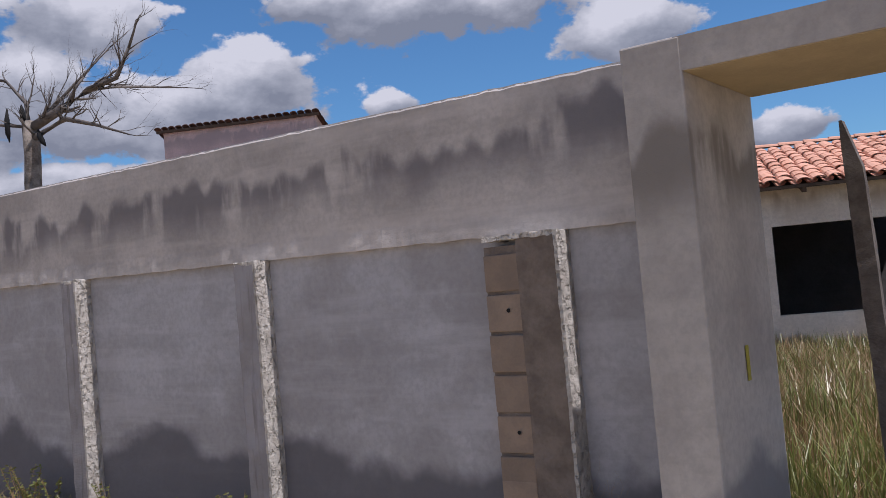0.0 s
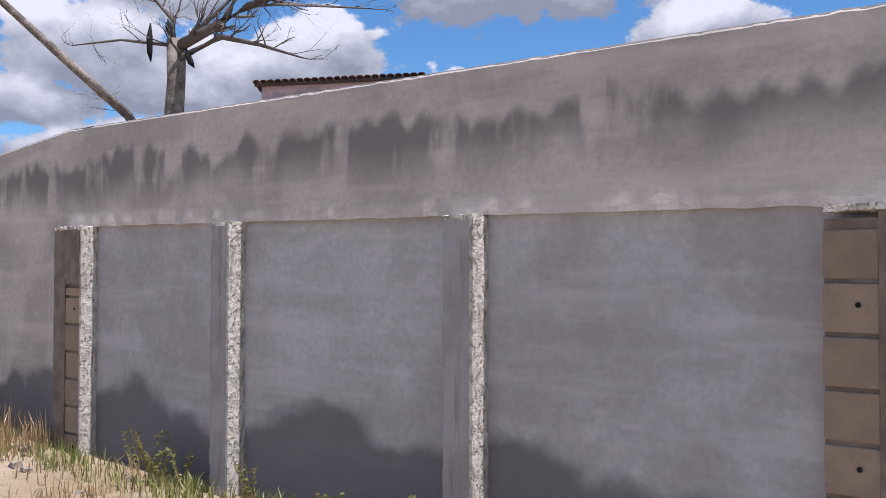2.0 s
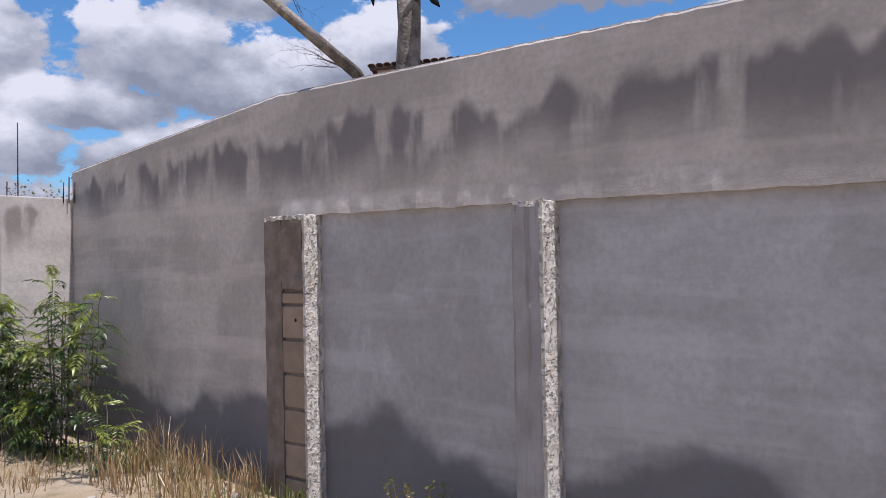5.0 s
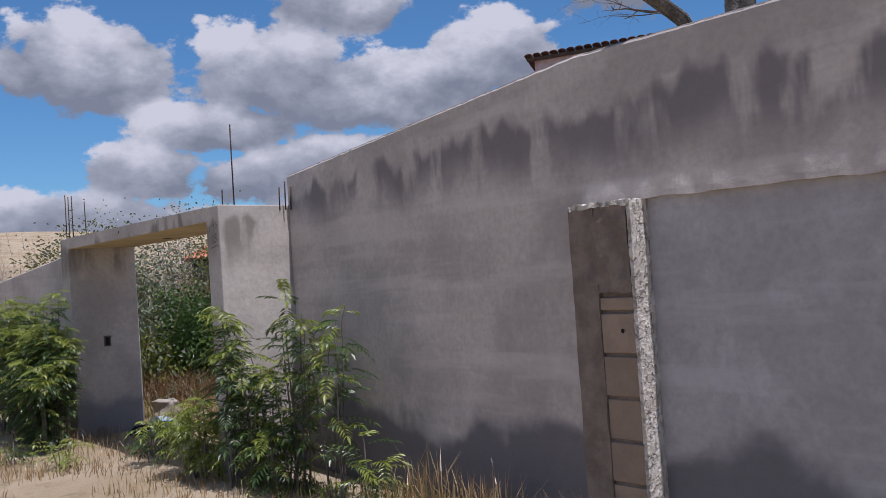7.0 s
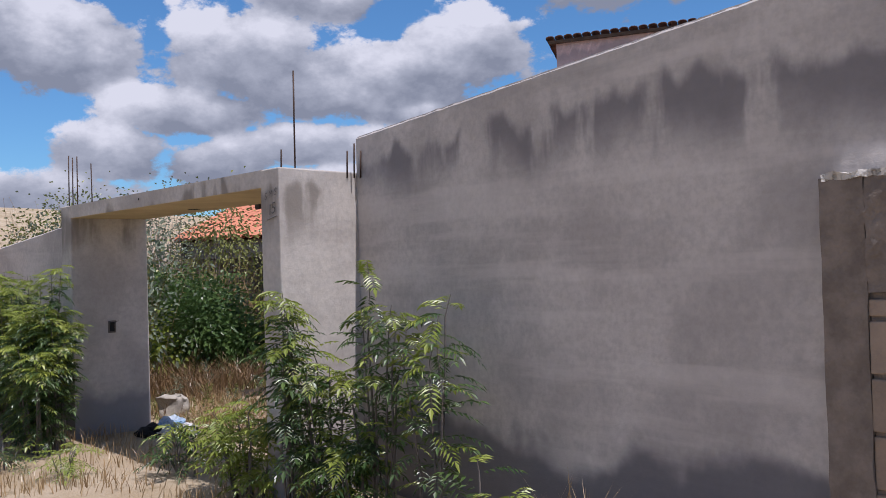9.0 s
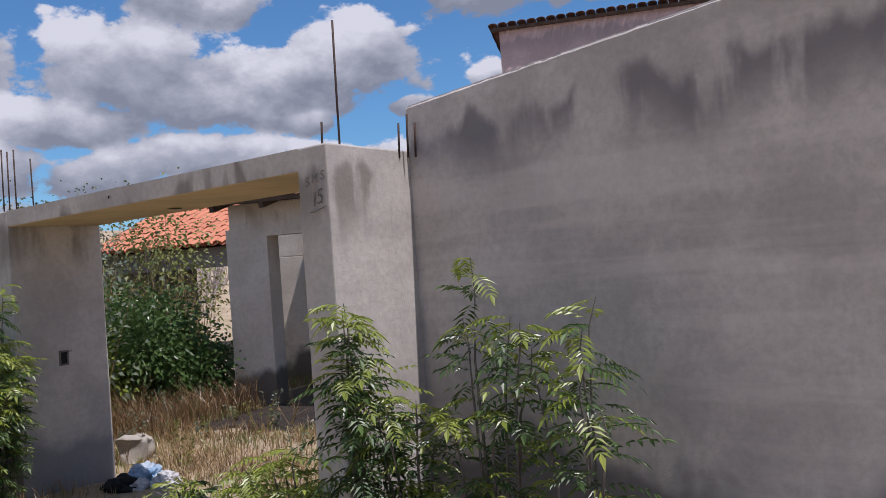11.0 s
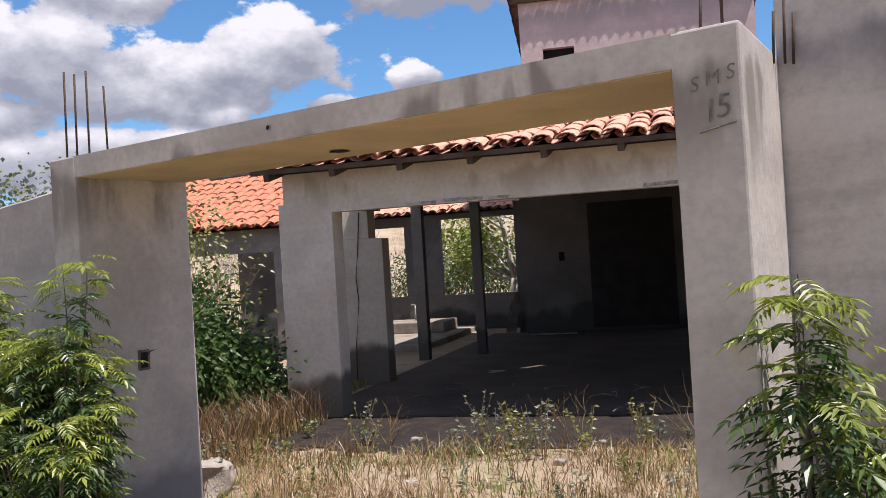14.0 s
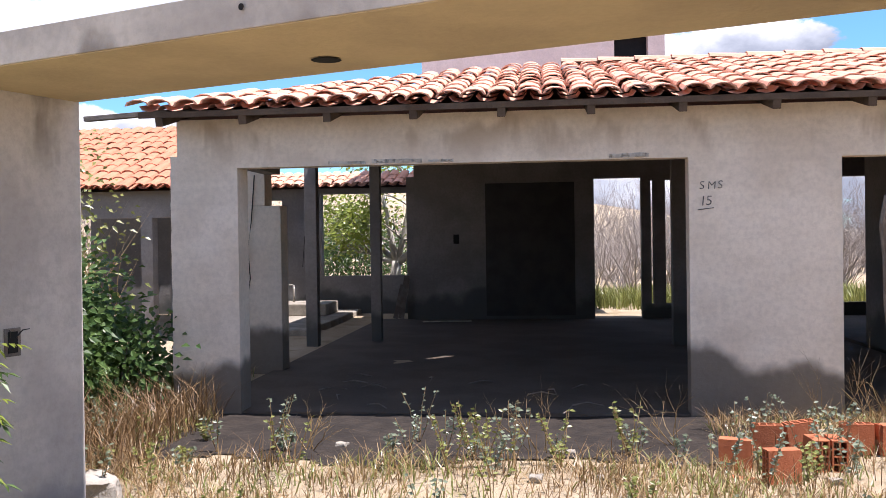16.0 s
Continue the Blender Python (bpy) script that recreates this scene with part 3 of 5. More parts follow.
def house_wall(name, boxes, material, label):
    b = bmesh.new()
    for q in boxes:
        box(b, *q)
    return structure(name, b, material, label, HM)


T = 0.16
house_wall("wall_front", [(-0.50, 0.0, 0, T + 0.10, -0.3, 2.47), (0.0, 3.545, 0, T, 2.075, 2.469), (3.545, 4.67, 0, T, -0.3, 2.468), (4.67, 6.3, 0, T, 2.06, 2.467),
                          (6.3, 14.92, 0, T, -0.3, 2.466), (14.92, 16.6, 0, T, -0.3, 0.75), (14.92, 16.6, 0, T, 1.97, 2.465), (16.6, 18.5, 0, T, -0.3, 2.464)], M_HOUSE,
           "pale cement house front with a wide garage opening")
# chipped upper corner of the front wall
b = bmesh.new()
ribbed(b, -0.56, -0.495, 0.004, T + 0.09, -0.3, 2.18, 0.04, 0.006)
structure("wall_front_2", b, M_HOUSE, "chipped edge of the pale house front", HM)
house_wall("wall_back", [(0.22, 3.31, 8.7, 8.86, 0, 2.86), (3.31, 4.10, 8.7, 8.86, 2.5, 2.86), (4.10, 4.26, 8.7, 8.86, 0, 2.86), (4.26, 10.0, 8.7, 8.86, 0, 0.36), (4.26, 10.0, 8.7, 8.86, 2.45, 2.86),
                         (4.30, 4.50, 8.705, 8.855, 0.3, 2.5), (4.74, 5.06, 8.705, 8.855, 0.3, 2.5), (10.0, 18.5, 8.7, 8.86, 0, 3.0)], M_INNER_SHADED, "rear wall in shade-darkened render with a doorway and posts")
house_wall("wall_side", [(18.34, 18.5, T, 8.7, -0.2, 3.2)], M_INNER_SHADED, "end wall of the house in shade-darkened render")
house_wall("wall_inside", [(6.3, 6.46, T, 4.4, 0, 2.7), (6.46, 18.3, 4.4, 4.56, 0, 3.1)], M_INNER_SHADED, "inner partition walls in shade-darkened render")
house_wall("wall_window", [(-6.6, -4.0, 10.5, 10.66, 0, 2.6), (-4.0, -2.65, 10.5, 10.66, 0, 0.83), (-4.0, -2.65, 10.5, 10.66, 2.32, 2.6), (-2.65, -1.86, 10.5, 10.66, 0, 2.6), (-1.86, 0.04, 10.5, 10.66, 0, 0.82), (-1.86, 0.04, 10.5, 10.66, 2.42, 2.6), (0.04, 0.22, 10.5, 10.66, 0, 2.6), (0.06, 0.22, 8.86, 10.5, 0, 2.6)], M_INNER_SHADED,
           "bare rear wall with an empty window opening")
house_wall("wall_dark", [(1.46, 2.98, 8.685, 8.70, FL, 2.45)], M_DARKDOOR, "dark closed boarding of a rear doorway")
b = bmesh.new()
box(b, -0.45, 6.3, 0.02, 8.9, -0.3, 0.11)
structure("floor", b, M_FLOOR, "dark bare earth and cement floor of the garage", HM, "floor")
# thin ragged sheet over the soil, its dark colour painting the eave's shadow
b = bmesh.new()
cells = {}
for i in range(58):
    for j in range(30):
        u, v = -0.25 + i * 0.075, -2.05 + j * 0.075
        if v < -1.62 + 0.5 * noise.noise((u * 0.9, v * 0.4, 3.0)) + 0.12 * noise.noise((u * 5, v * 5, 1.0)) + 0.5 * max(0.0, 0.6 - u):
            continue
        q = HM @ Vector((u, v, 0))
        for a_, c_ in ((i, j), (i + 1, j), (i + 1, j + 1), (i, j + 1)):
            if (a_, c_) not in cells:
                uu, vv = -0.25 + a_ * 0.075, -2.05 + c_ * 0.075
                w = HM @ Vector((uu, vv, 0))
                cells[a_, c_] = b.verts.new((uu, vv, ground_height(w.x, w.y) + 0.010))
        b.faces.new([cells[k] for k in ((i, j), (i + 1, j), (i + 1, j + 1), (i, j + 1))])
structure("floor_apron", b, M_APRON_SHADE, "roof shadow painted as dark earth in front of the garage", HM, "floor")
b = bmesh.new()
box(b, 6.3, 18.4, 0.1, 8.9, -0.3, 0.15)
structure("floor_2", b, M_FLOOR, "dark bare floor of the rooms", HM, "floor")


def house_post(u, v, w, z1, material=None, label="square roof post in shade-darkened render"):
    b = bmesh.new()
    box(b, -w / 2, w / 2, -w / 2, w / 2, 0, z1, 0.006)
    tagged(part("roof_post", b, material or M_INNER_SHADED, None, "", False, HM @ pose(u, v, 0.05)), label, "post", "roof posts")


house_post(0.16, 5.3, 0.14, 2.95)
house_post(-0.66, 5.0, 0.16, 2.6)
house_post(4.15, 4.75, 0.18, 2.9)
# the pale front render on this pier stands in for light from the yard
b = bmesh.new()
box(b, -1.3, -0.34, 2.4, 2.66, -0.1, 1.87, 0.008)
box(b, -1.3, -0.51, 2.4, 2.66, 1.87, 2.6, 0.008)
structure("wall_pier_inside", b, M_HOUSE, "grey inner pier with a cable hanging down", HM)
b = bmesh.new()
box(b, -0.50, -0.34, 0.27, 2.4, 2.2, 2.5)
structure("beam", b, M_INNER_SHADED, "grey tie beam", HM, "beam")


def cable(pts, label):
    b = bmesh.new()
    tube(b, pts, [0.006] * len(pts), 5)
    tagged(part("cable", b, M_WIRE, None, "", True, HM), label, "cable", "loose cables")


cable([(-0.62, 2.39, 2.2), (-0.66, 2.385, 1.7), (-0.70, 2.38, 1.4), (-0.68, 2.385, 1.1), (-0.74, 2.38, 0.6), (-0.76, 2.38, 0.15)], "black cable hanging down the inner pier")
cable([(-1.75, 10.49, 2.3), (-2.2, 10.49, 1.6), (-2.25, 10.49, 1.0)], "black cable hanging on the rear wall")
b = bmesh.new()
box(b, -0.05, 0.05, -0.012, 0, -0.08, 0.08, 0.003)
tagged(part("switch_box", b, M_BLACK, None, "", False, HM @ pose(0.95, 8.7, 1.5)), "black switch box on the rear wall", "switch box")
writing([("S", 0.0, 0.0, 0.088, 0.12), ("M", 0.06, 0.0, 0.085, 0.1), ("S", 0.135, 0.003, 0.088, 0.12), ("1", 0.0, -0.125, 0.105, 0.1), ("5", 0.045, -0.122, 0.105, 0.1)], HM @ pose(3.62, -0.002, 1.83, 0, 0, 0), "charcoal letters and number on the house front")
b = bmesh.new()
for k, (u0, u1) in enumerate(((0.75, 1.05), (1.1, 1.5), (1.55, 1.75), (2.95, 3.25))):
    ribbed(b, u0, u1, -0.008, 0.02, 2.085, 2.105 + 0.012 * (k % 2), 0.03, 0.008, 14)
structure("lintel_patch", b, M_MORTAR, "smeared mortar along the lintel", HM, "mortar")

# courtyard slab behind, open to the sky
b = bmesh.new()
box(b, -3.2, -1.05, 6.1, 10.3, 0.0, 0.19, 0.02)
structure("floor_courtyard", b, M_SLAB, "pale cement courtyard slab in the sun", HM, "floor")
b = bmesh.new()
box(b, -2.7, -1.35, 8.6, 9.6, 0.19, 0.40, 0.02)
pp = bmesh.new()
tube(pp, [(-2.0, 8.9, 0.42), (-2.0, 8.9, 0.72), (-2.08, 8.9, 0.73)], [0.02, 0.02, 0.018], 7)
tagged(part("standpipe", pp, M_MORTAR, None, "", True, HM), "short white standpipe on the cement tank", "pipe")
tagged(part("cement_tank", b, M_SLAB, None, "", False, HM), "low pale cement tank in the courtyard", "tank")


def plank(u, v, lean, h, w):
    b = bmesh.new()
    box(b, -w / 2, w / 2, -0.014, 0.014, 0, h, 0.003)
    tagged(part("plank", b, M_GREYWOOD, None, "", False, HM @ pose(u, v, FL - 0.03, -7, lean, 0)), "grey board leaning on the rear wall", "plank", "leaning boards")


plank(-0.02, 8.6, 8, 0.75, 0.1)
plank(-0.12, 8.6, 12, 0.6, 0.08)

# ---- roofs ----
TILE_W, TILE_E = 0.20, 0.335


def tile_mesh(name, material, seg=5):
    """One barrel tile, hump up, its narrow end up-slope, with thickness at its lower lip."""
    b = bmesh.new()
    grid = []
    for j, (y, r) in enumerate(((-0.03, 0.100), (TILE_E + 0.05, 0.084))):
        for th in (0.0, -0.016):
            grid.append([b.verts.new((math.cos(math.pi * k / seg) * (r + th), y, math.sin(math.pi * k / seg) * (r + th) * 0.52 + (0.010 if j == 0 else 0.0))) for k in range(seg + 1)])
    lo, li, uo, ui = grid
    for k in range(seg):
        b.faces.new((lo[k], uo[k], uo[k + 1], lo[k + 1]))
        b.faces.new((li[k], li[k + 1], ui[k + 1], ui[k]))
        b.faces.new((lo[k], lo[k + 1], li[k + 1], li[k]))
    bmesh.ops.recalc_face_normals(b, faces=b.faces)
    return mesh_of(b, name, material)


TILE = tile_mesh("tile", M_TILE)


def tiled_roof(name, label, m, width, length, slope, inside=None, singles=300, near=None, deck=True, tile=None, joined=None):
    """A roof plane of barrel tiles: x along the eave, y up the slope from the eave; single tiles first, the rest joined."""
    tile, joined = tile or TILE, joined or M_TILE_S
    tilt = m @ pose(0, 0, 0, math.degrees(math.atan(slope)))
    L = length / math.cos(math.atan(slope))
    b = bmesh.new()
    nseg = 4
    cols, rows = int(width / TILE_W), int(L / TILE_E)
    ok = inside or (lambda x, y: True)
    # the channels below the humps, as one rippled sheet
    for c in range(cols):
        for r in range(rows):
            x, y = (c + 0.5) * TILE_W, r * TILE_E
            if not ok(x, y + 0.2):
                continue
            for k in range(nseg):
                a0, a1 = math.pi * k / nseg, math.pi * (k + 1) / nseg
                x0, x1 = x - math.cos(a0) * 0.085, x - math.cos(a1) * 0.085
                z0, z1 = 0.02 - math.sin(a0) * 0.045, 0.02 - math.sin(a1) * 0.045
                b.faces.new([b.verts.new(p) for p in ((x0, y - 0.01, z0 + 0.012), (x1, y - 0.01, z1 + 0.012), (x1, y + TILE_E + 0.02, z1), (x0, y + TILE_E + 0.02, z0))])
    roof = tagged(part(name, b, joined, None, "", False, tilt), label, "roof", "", "structure")
    rng = random.Random(5)
    spots = []
    for c in range(cols + 1):
        for r in range(rows):
            x, y = c * TILE_W, r * TILE_E
            if ok(x, y + 0.2):
                spots.append((x, y))
    spots.sort(key=near or (lambda s: s[1] * 1.0 + abs(s[0] - width / 2) * 0.05))
    rest = bmesh.new()
    for i, (x, y) in enumerate(spots):
        mm = pose(x + rng.uniform(-0.012, 0.012), y + rng.uniform(-0.03, 0.03), 0.015 + rng.uniform(0, 0.012), rng.uniform(-1, 1.5), rng.uniform(-4, 4), rng.uniform(-2.5, 2.5))
        if i < singles:
            ob = new("tile", tile)
            ob.parent = roof
            ob.matrix_basis = mm
        else:
            n0 = len(rest.verts)
            rest.from_mesh(tile)
            rest.verts.ensure_lookup_table()
            bmesh.ops.transform(rest, matrix=mm, verts=rest.verts[n0:])
    if len(rest.verts):
        p = part("tiles", rest, joined, roof)
        p["kind"] = "stuff"
    else:
        rest.free()
    if deck:
        b = bmesh.new()
        v = [b.verts.new(q) for q in ((0.0, 0.02, -0.05), (width, 0.02, -0.05), (width, L, -0.05), (min(width, L * 0.9) if inside else 0.0, L, -0.05))]
        f = b.faces.new(v)
        bmesh.ops.solidify(b, geom=[f], thickness=0.02)
        part("deck", b, M_WOOD, roof, "dark timber laths")
    return roof


SLOPE = 0.252
EAVE = pose(-0.66, -0.36, 2.505)
tiled_roof("roof_front", "orange clay barrel-tile roof over the house front", HM @ EAVE, 18.6, 3.55, SLOPE, lambda x, y: y < x * 1.12 + 0.25, 300, lambda s: s[1] + max(0, s[0] - 8) * 0.7)
b = bmesh.new()
zr = 2.505 + 3.55 * SLOPE
v = [b.verts.new(q) for q in ((2.5, 3.19, zr - 0.03), (17.94, 3.19, zr - 0.03), (17.94, 9.1, 2.85), (-0.66, 9.1, 2.85), (-0.66, 5.6, 2.7))]
f = b.faces.new(v)
bmesh.ops.solidify(b, geom=[f], thickness=0.06)
structure("roof_back", b, M_OLDTILE, "dark rear slope of the tiled roof", HM, "roof")
b = bmesh.new()
v = [b.verts.new(q) for q in ((-0.6, -0.3, 2.49), (2.5, 3.19, zr - 0.03), (-0.6, 5.6, 2.68))]
f = b.faces.new(v)
bmesh.ops.solidify(b, geom=[f], thickness=0.05)
structure("roof_hip", b, M_OLDTILE, "hipped end of the tiled roof", HM, "roof")
# ridge tiles
b = bmesh.new()
for i in range(38):
    n0 = len(b.verts)
    b.from_mesh(TILE)
    b.verts.ensure_lookup_table()
    bmesh.ops.transform(b, matrix=pose(2.7 + i * 0.4, 3.2, zr + 0.02, 0, 0, -90) @ Matrix.Diagonal((1.15, 1.15, 1.1, 1)), verts=b.verts[n0:])
ob = part("roof_ridge", b, M_TILE_S, None, "", False, HM)
tagged(ob, "row of clay ridge tiles", "ridge", "", "structure")
# eave timbers
for i in range(28):
    u = -0.5 + i * 0.66
    b = bmesh.new()
    box(b, -0.03, 0.03, -0.02, 1.6, -0.055, 0.03, 0.004)
    tagged(part("rafter", b, M_WOOD, None, "", False, HM @ pose(u, -0.33, 2.437, math.degrees(math.atan(SLOPE)))), "dark square rafter under the tiles", "rafter", "rafters under the eave")
b = bmesh.new()
box(b, -0.66, 17.9, -0.36, -0.335, 2.445, 2.49)
structure("eave_batten", b, M_WOOD, "dark eave batten under the tiles", HM, "batten")
b = bmesh.new()
box(b, -1.25, -0.3, -0.03, 0.03, -0.02, 0.02, 0.003)
tagged(part("roof_lath", b, M_GREYWOOD, None, "", False, HM @ pose(0.0, -0.05, 2.56, 0, -3, 0)), "grey lath sticking out past the roof corner", "lath")

# left wing with its own roof
WING = HM @ pose(-7.2, 5.2, 2.27)
tiled_roof("roof_wing", "orange clay barrel-tile roof of the low wing", WING, 5.4, 3.4, 0.385, None, 240, None, True, tile_mesh("tile", M_WTILE), M_WTILE_S)
house_wall("beam_wing", [(-7.2, -1.85, 5.42, 5.56, 1.86, 2.34)], M_INNER_SHADED, "grey beam along the low wing")
house_wall("post_wing", [(-3.25, -3.08, 5.40, 5.58, -0.1, 1.86)], M_INNER_SHADED, "square post under the wing beam")
house_wall("wall_wing", [(-3.45, -2.6, 6.9, 7.06, -0.1, 2.4)], M_INNER_SHADED, "grey inner wall of the low wing")
house_wall("wall_wing_end", [(-7.2, -7.0, 5.42, 8.4, -0.1, 2.4)], M_INNER_SHADED, "grey end wall of the low wing")
b = bmesh.new()
v = [b.verts.new(q) for q in ((-7.2, 8.6, 3.56), (-1.8, 8.6, 3.56), (-1.8, 10.0, 3.1), (-7.2, 10.0, 3.1))]
f = b.faces.new(v)
bmesh.ops.solidify(b, geom=[f], thickness=0.05)
structure("roof_wing_back", b, M_OLDTILE, "rear slope of the wing roof", HM, "roof")

tiled_roof("roof_rear", "clay-tile eave over the rear window wall", HM @ pose(-6.5, 10.25, 2.56), 6.9, 1.2, 0.3, None, 60)

# ---- the pink building behind ----
PM = pose(-20.54, 16.38, 0, 0, 0, 25.5)
pink = empty("pink_house", PM, "tall pink rendered building with a dark tiled lean-to roof", "house")
b = bmesh.new()
W, D, Z0, ZT, ZB = 4.35, 2.6, 2.99, 6.45, 5.58
for q in ((0, 0.42, 0, 0.2, Z0, ZT), (0.42, 1.02, 0, 0.2, Z0, 4.95), (0.42, 1.02, 0, 0.2, 5.5, ZT), (1.02, 3.45, 0, 0.2, Z0, ZT), (3.45, 4.05, 0, 0.2, Z0, 4.55), (3.45, 4.05, 0, 0.2, 5.1, ZT), (4.05, W, 0, 0.2, Z0, ZT), (0.2, W - 0.2, D - 0.2, D, Z0, ZB)):
    box(b, *q)
    part("wall", b, M_PINK, pink)
    b = bmesh.new()
for x0 in (0.0, W - 0.2):
    vs = [b.verts.new(p) for p in ((x0, 0.2, Z0), (x0 + 0.2, 0.2, Z0), (x0 + 0.2, D, Z0), (x0, D, Z0), (x0, 0.2, ZT - 0.05), (x0 + 0.2, 0.2, ZT - 0.05), (x0 + 0.2, D, ZB), (x0, D, ZB))]
    for q in ((3, 2, 1, 0), (4, 5, 6, 7), (0, 1, 5, 4), (1, 2, 6, 5), (2, 3, 7, 6), (3, 0, 4, 7)):
        b.faces.new([vs[i] for i in q])
    part("gable_wall", b, M_PINK, pink)
    b = bmesh.new()
b.free()
b = bmesh.new()
box(b, 0.42, 1.02, 0.16, 0.2, 4.95, 5.5)
part("window", b, M_BLACK, pink, "dark unglazed window")
b = bmesh.new()
box(b, 3.45, 4.05, 0.16, 0.2, 4.55, 5.1)
part("window", b, M_BLACK, pink, "dark unglazed window")
b = bmesh.new()
box(b, -0.02, W + 0.02, -0.02, D + 0.02, Z0 - 0.12, Z0)
part("slab", b, M_SLAB, pink, "thin concrete floor slab")
b = bmesh.new()
for i in range(23):
    for j in range(8):
        n0 = len(b.verts)
        b.from_mesh(TILE)
        b.verts.ensure_lookup_table()
        bmesh.ops.transform(b, matrix=pose(-0.1 + i * 0.205, -0.14 + j * 0.37, 6.50 - j * 0.37 * 0.333, -18.4), verts=b.verts[n0:])
part("roof", b, M_OLDTILE, pink, "dark weathered tiles")
b = bmesh.new()
box(b, -0.15, W + 0.12, -0.12, -0.06, 6.40, 6.47)
part("eave_board", b, M_WOOD, pink)


# ---- plants ----
def diamond(verts, faces, base, along, side, length, width, droop=0.25):
    """One small leaf: four corners, bent at its middle."""
    i = len(verts)
    mid = base + along * length * 0.45
    tip = base + along * length - Vector((0, 0, length * droop))
    verts += [base, mid + side * width, tip, mid - side * width]
    faces.append((i, i + 1, i + 2))
    faces.append((i, i + 2, i + 3))


def frond(rng, verts, faces, base, heading, length, pairs, leaf):
    """A feather-shaped leaf: leaflets in pairs along a drooping midrib."""
    p, d = Vector(base), Vector(heading).normalized()
    step = length / pairs
    for k in range(pairs):
        d = (d + Vector((0, 0, -0.13))).normalized()
        side = d.cross(Vector((0, 0, 1)))
        side = side.normalized() if side.length > 0.01 else Vector((1, 0, 0))
        q = p + d * step
        size = leaf * (0.65 + 0.45 * math.sin(math.pi * (k + 0.6) / pairs))
        for s in (-1, 1):
            along = (side * s + d * 0.55 + Vector((0, 0, rng.uniform(-0.25, 0.1)))).normalized()
            diamond(verts, faces, q, along, d, size * rng.uniform(0.85, 1.15), size * 0.14)
        p = q
    diamond(verts, faces, p, d, side, leaf, leaf * 0.2)


def leaf_part(verts, faces, material, parent, label="", name="leaves"):
    me = bpy.data.meshes.new(name)
    me.from_pydata([tuple(v) for v in verts], [], faces)
    me.materials.append(material)
    ob = new(name, me)
    ob.parent = parent
    ob["kind"] = "stuff"
    if label:
        ob["label"] = label
    return ob


def feather_shrub(x, y, height, width, depth, stems, fronds, label, seed, leaf=0.060, materials=(None, None), low=0.15, z=0.0, reach=0.78):
    """A shrub of thin upright stems with feather-shaped leaves, yellower towards the tips."""
    rng = random.Random(seed)
    ob = empty("shrub", pose(x, y, z), label, "shrub", "green shrubs")
    groups = ([], []), ([], [])
    for s in range(stems):
        a = rng.uniform(0, math.tau)
        r = math.sqrt(rng.random())
        foot = Vector((math.cos(a) * r * width * 0.35, math.sin(a) * r * depth * 0.35, -0.05))
        h = height * (1.0 if s == 0 else rng.uniform(0.62, 1.0))
        top = Vector((math.cos(a) * r * width, math.sin(a) * r * depth, h * (1.0 - 0.25 * r * r)))
        pts = [foot.lerp(top, t) + Vector((rng.uniform(-0.02, 0.02), rng.uniform(-0.02, 0.02), 0.12 * height * math.sin(t * math.pi))) for t in (0, 0.3, 0.6, 0.85, 1.0)]
        wood = bmesh.new()
        tube(wood, pts, [0.010, 0.008, 0.006, 0.004, 0.002], 5)
        part("stem", wood, M_TWIG, ob)
        for k in range(fronds):
            t = low + (1 - low) * (k + rng.random()) / fronds
            i = min(3, int(t * 4))
            p = pts[i].lerp(pts[i + 1], t * 4 - i) if i < 4 else pts[-1]
            b = rng.uniform(0, math.tau)
            up = rng.uniform(-0.1, 0.75)
            tip = t > 0.8 or rng.random() < 0.12
            v, f = groups[1 if tip else 0]
            frond(rng, v, f, p, (math.cos(b), math.sin(b) * 0.8, up), reach * rng.uniform(0.22, 0.36) * (1.1 - 0.35 * t), rng.randint(5, 8), leaf * rng.uniform(0.8, 1.2))
    leaf_part(*groups[0], materials[0] or M_LEAF, ob)
    if groups[1][0]:
        leaf_part(*groups[1], materials[1] or M_YLEAF, ob, "yellow-green young leaves", "young_leaves")
    return ob


def leafy_bush(x, y, z, height, width, depth, count, label, seed, material=None, leaf=0.076):
    """A dense bush of simple leaves set in uneven clumps on branching stems."""
    rng = random.Random(seed)
    ob = empty("bush", pose(x, y, z), label, "bush", "green shrubs")
    wood = bmesh.new()
    v, f = [], []
    clumps = []
    for s in range(26):
        a, r = rng.uniform(0, math.tau), math.sqrt(rng.random())
        h = height * rng.uniform(0.35, 1.0) * (1 - 0.35 * r)
        c = Vector((math.cos(a) * r * width, math.sin(a) * r * depth, h))
        clumps.append(c)
        tube(wood, [(c.x * 0.15, c.y * 0.15, -0.1), (c.x * 0.6, c.y * 0.6, h * 0.55), tuple(c)], [0.014, 0.009, 0.003], 5)
    for k in range(count):
        c = rng.choice(clumps)
        d = Vector((rng.gauss(0, 1), rng.gauss(0, 1), rng.gauss(0, 0.9)))
        p = c + d * 0.17 * height ** 0.5
        if p.z < 0.05 or p.z > height * 1.02:
            continue
        al = (d.normalized() + Vector((rng.uniform(-0.6, 0.6), rng.uniform(-0.6, 0.6), rng.uniform(-0.3, 0.5)))).normalized()
        sd = al.orthogonal().normalized()
        diamond(v, f, p, al, sd, leaf * rng.uniform(0.7, 1.4), leaf * 0.28, 0.3)
    part("woody_base", wood, M_TWIG, ob)["kind"] = "stuff"
    leaf_part(v, f, material or M_DLEAF, ob)
    return ob


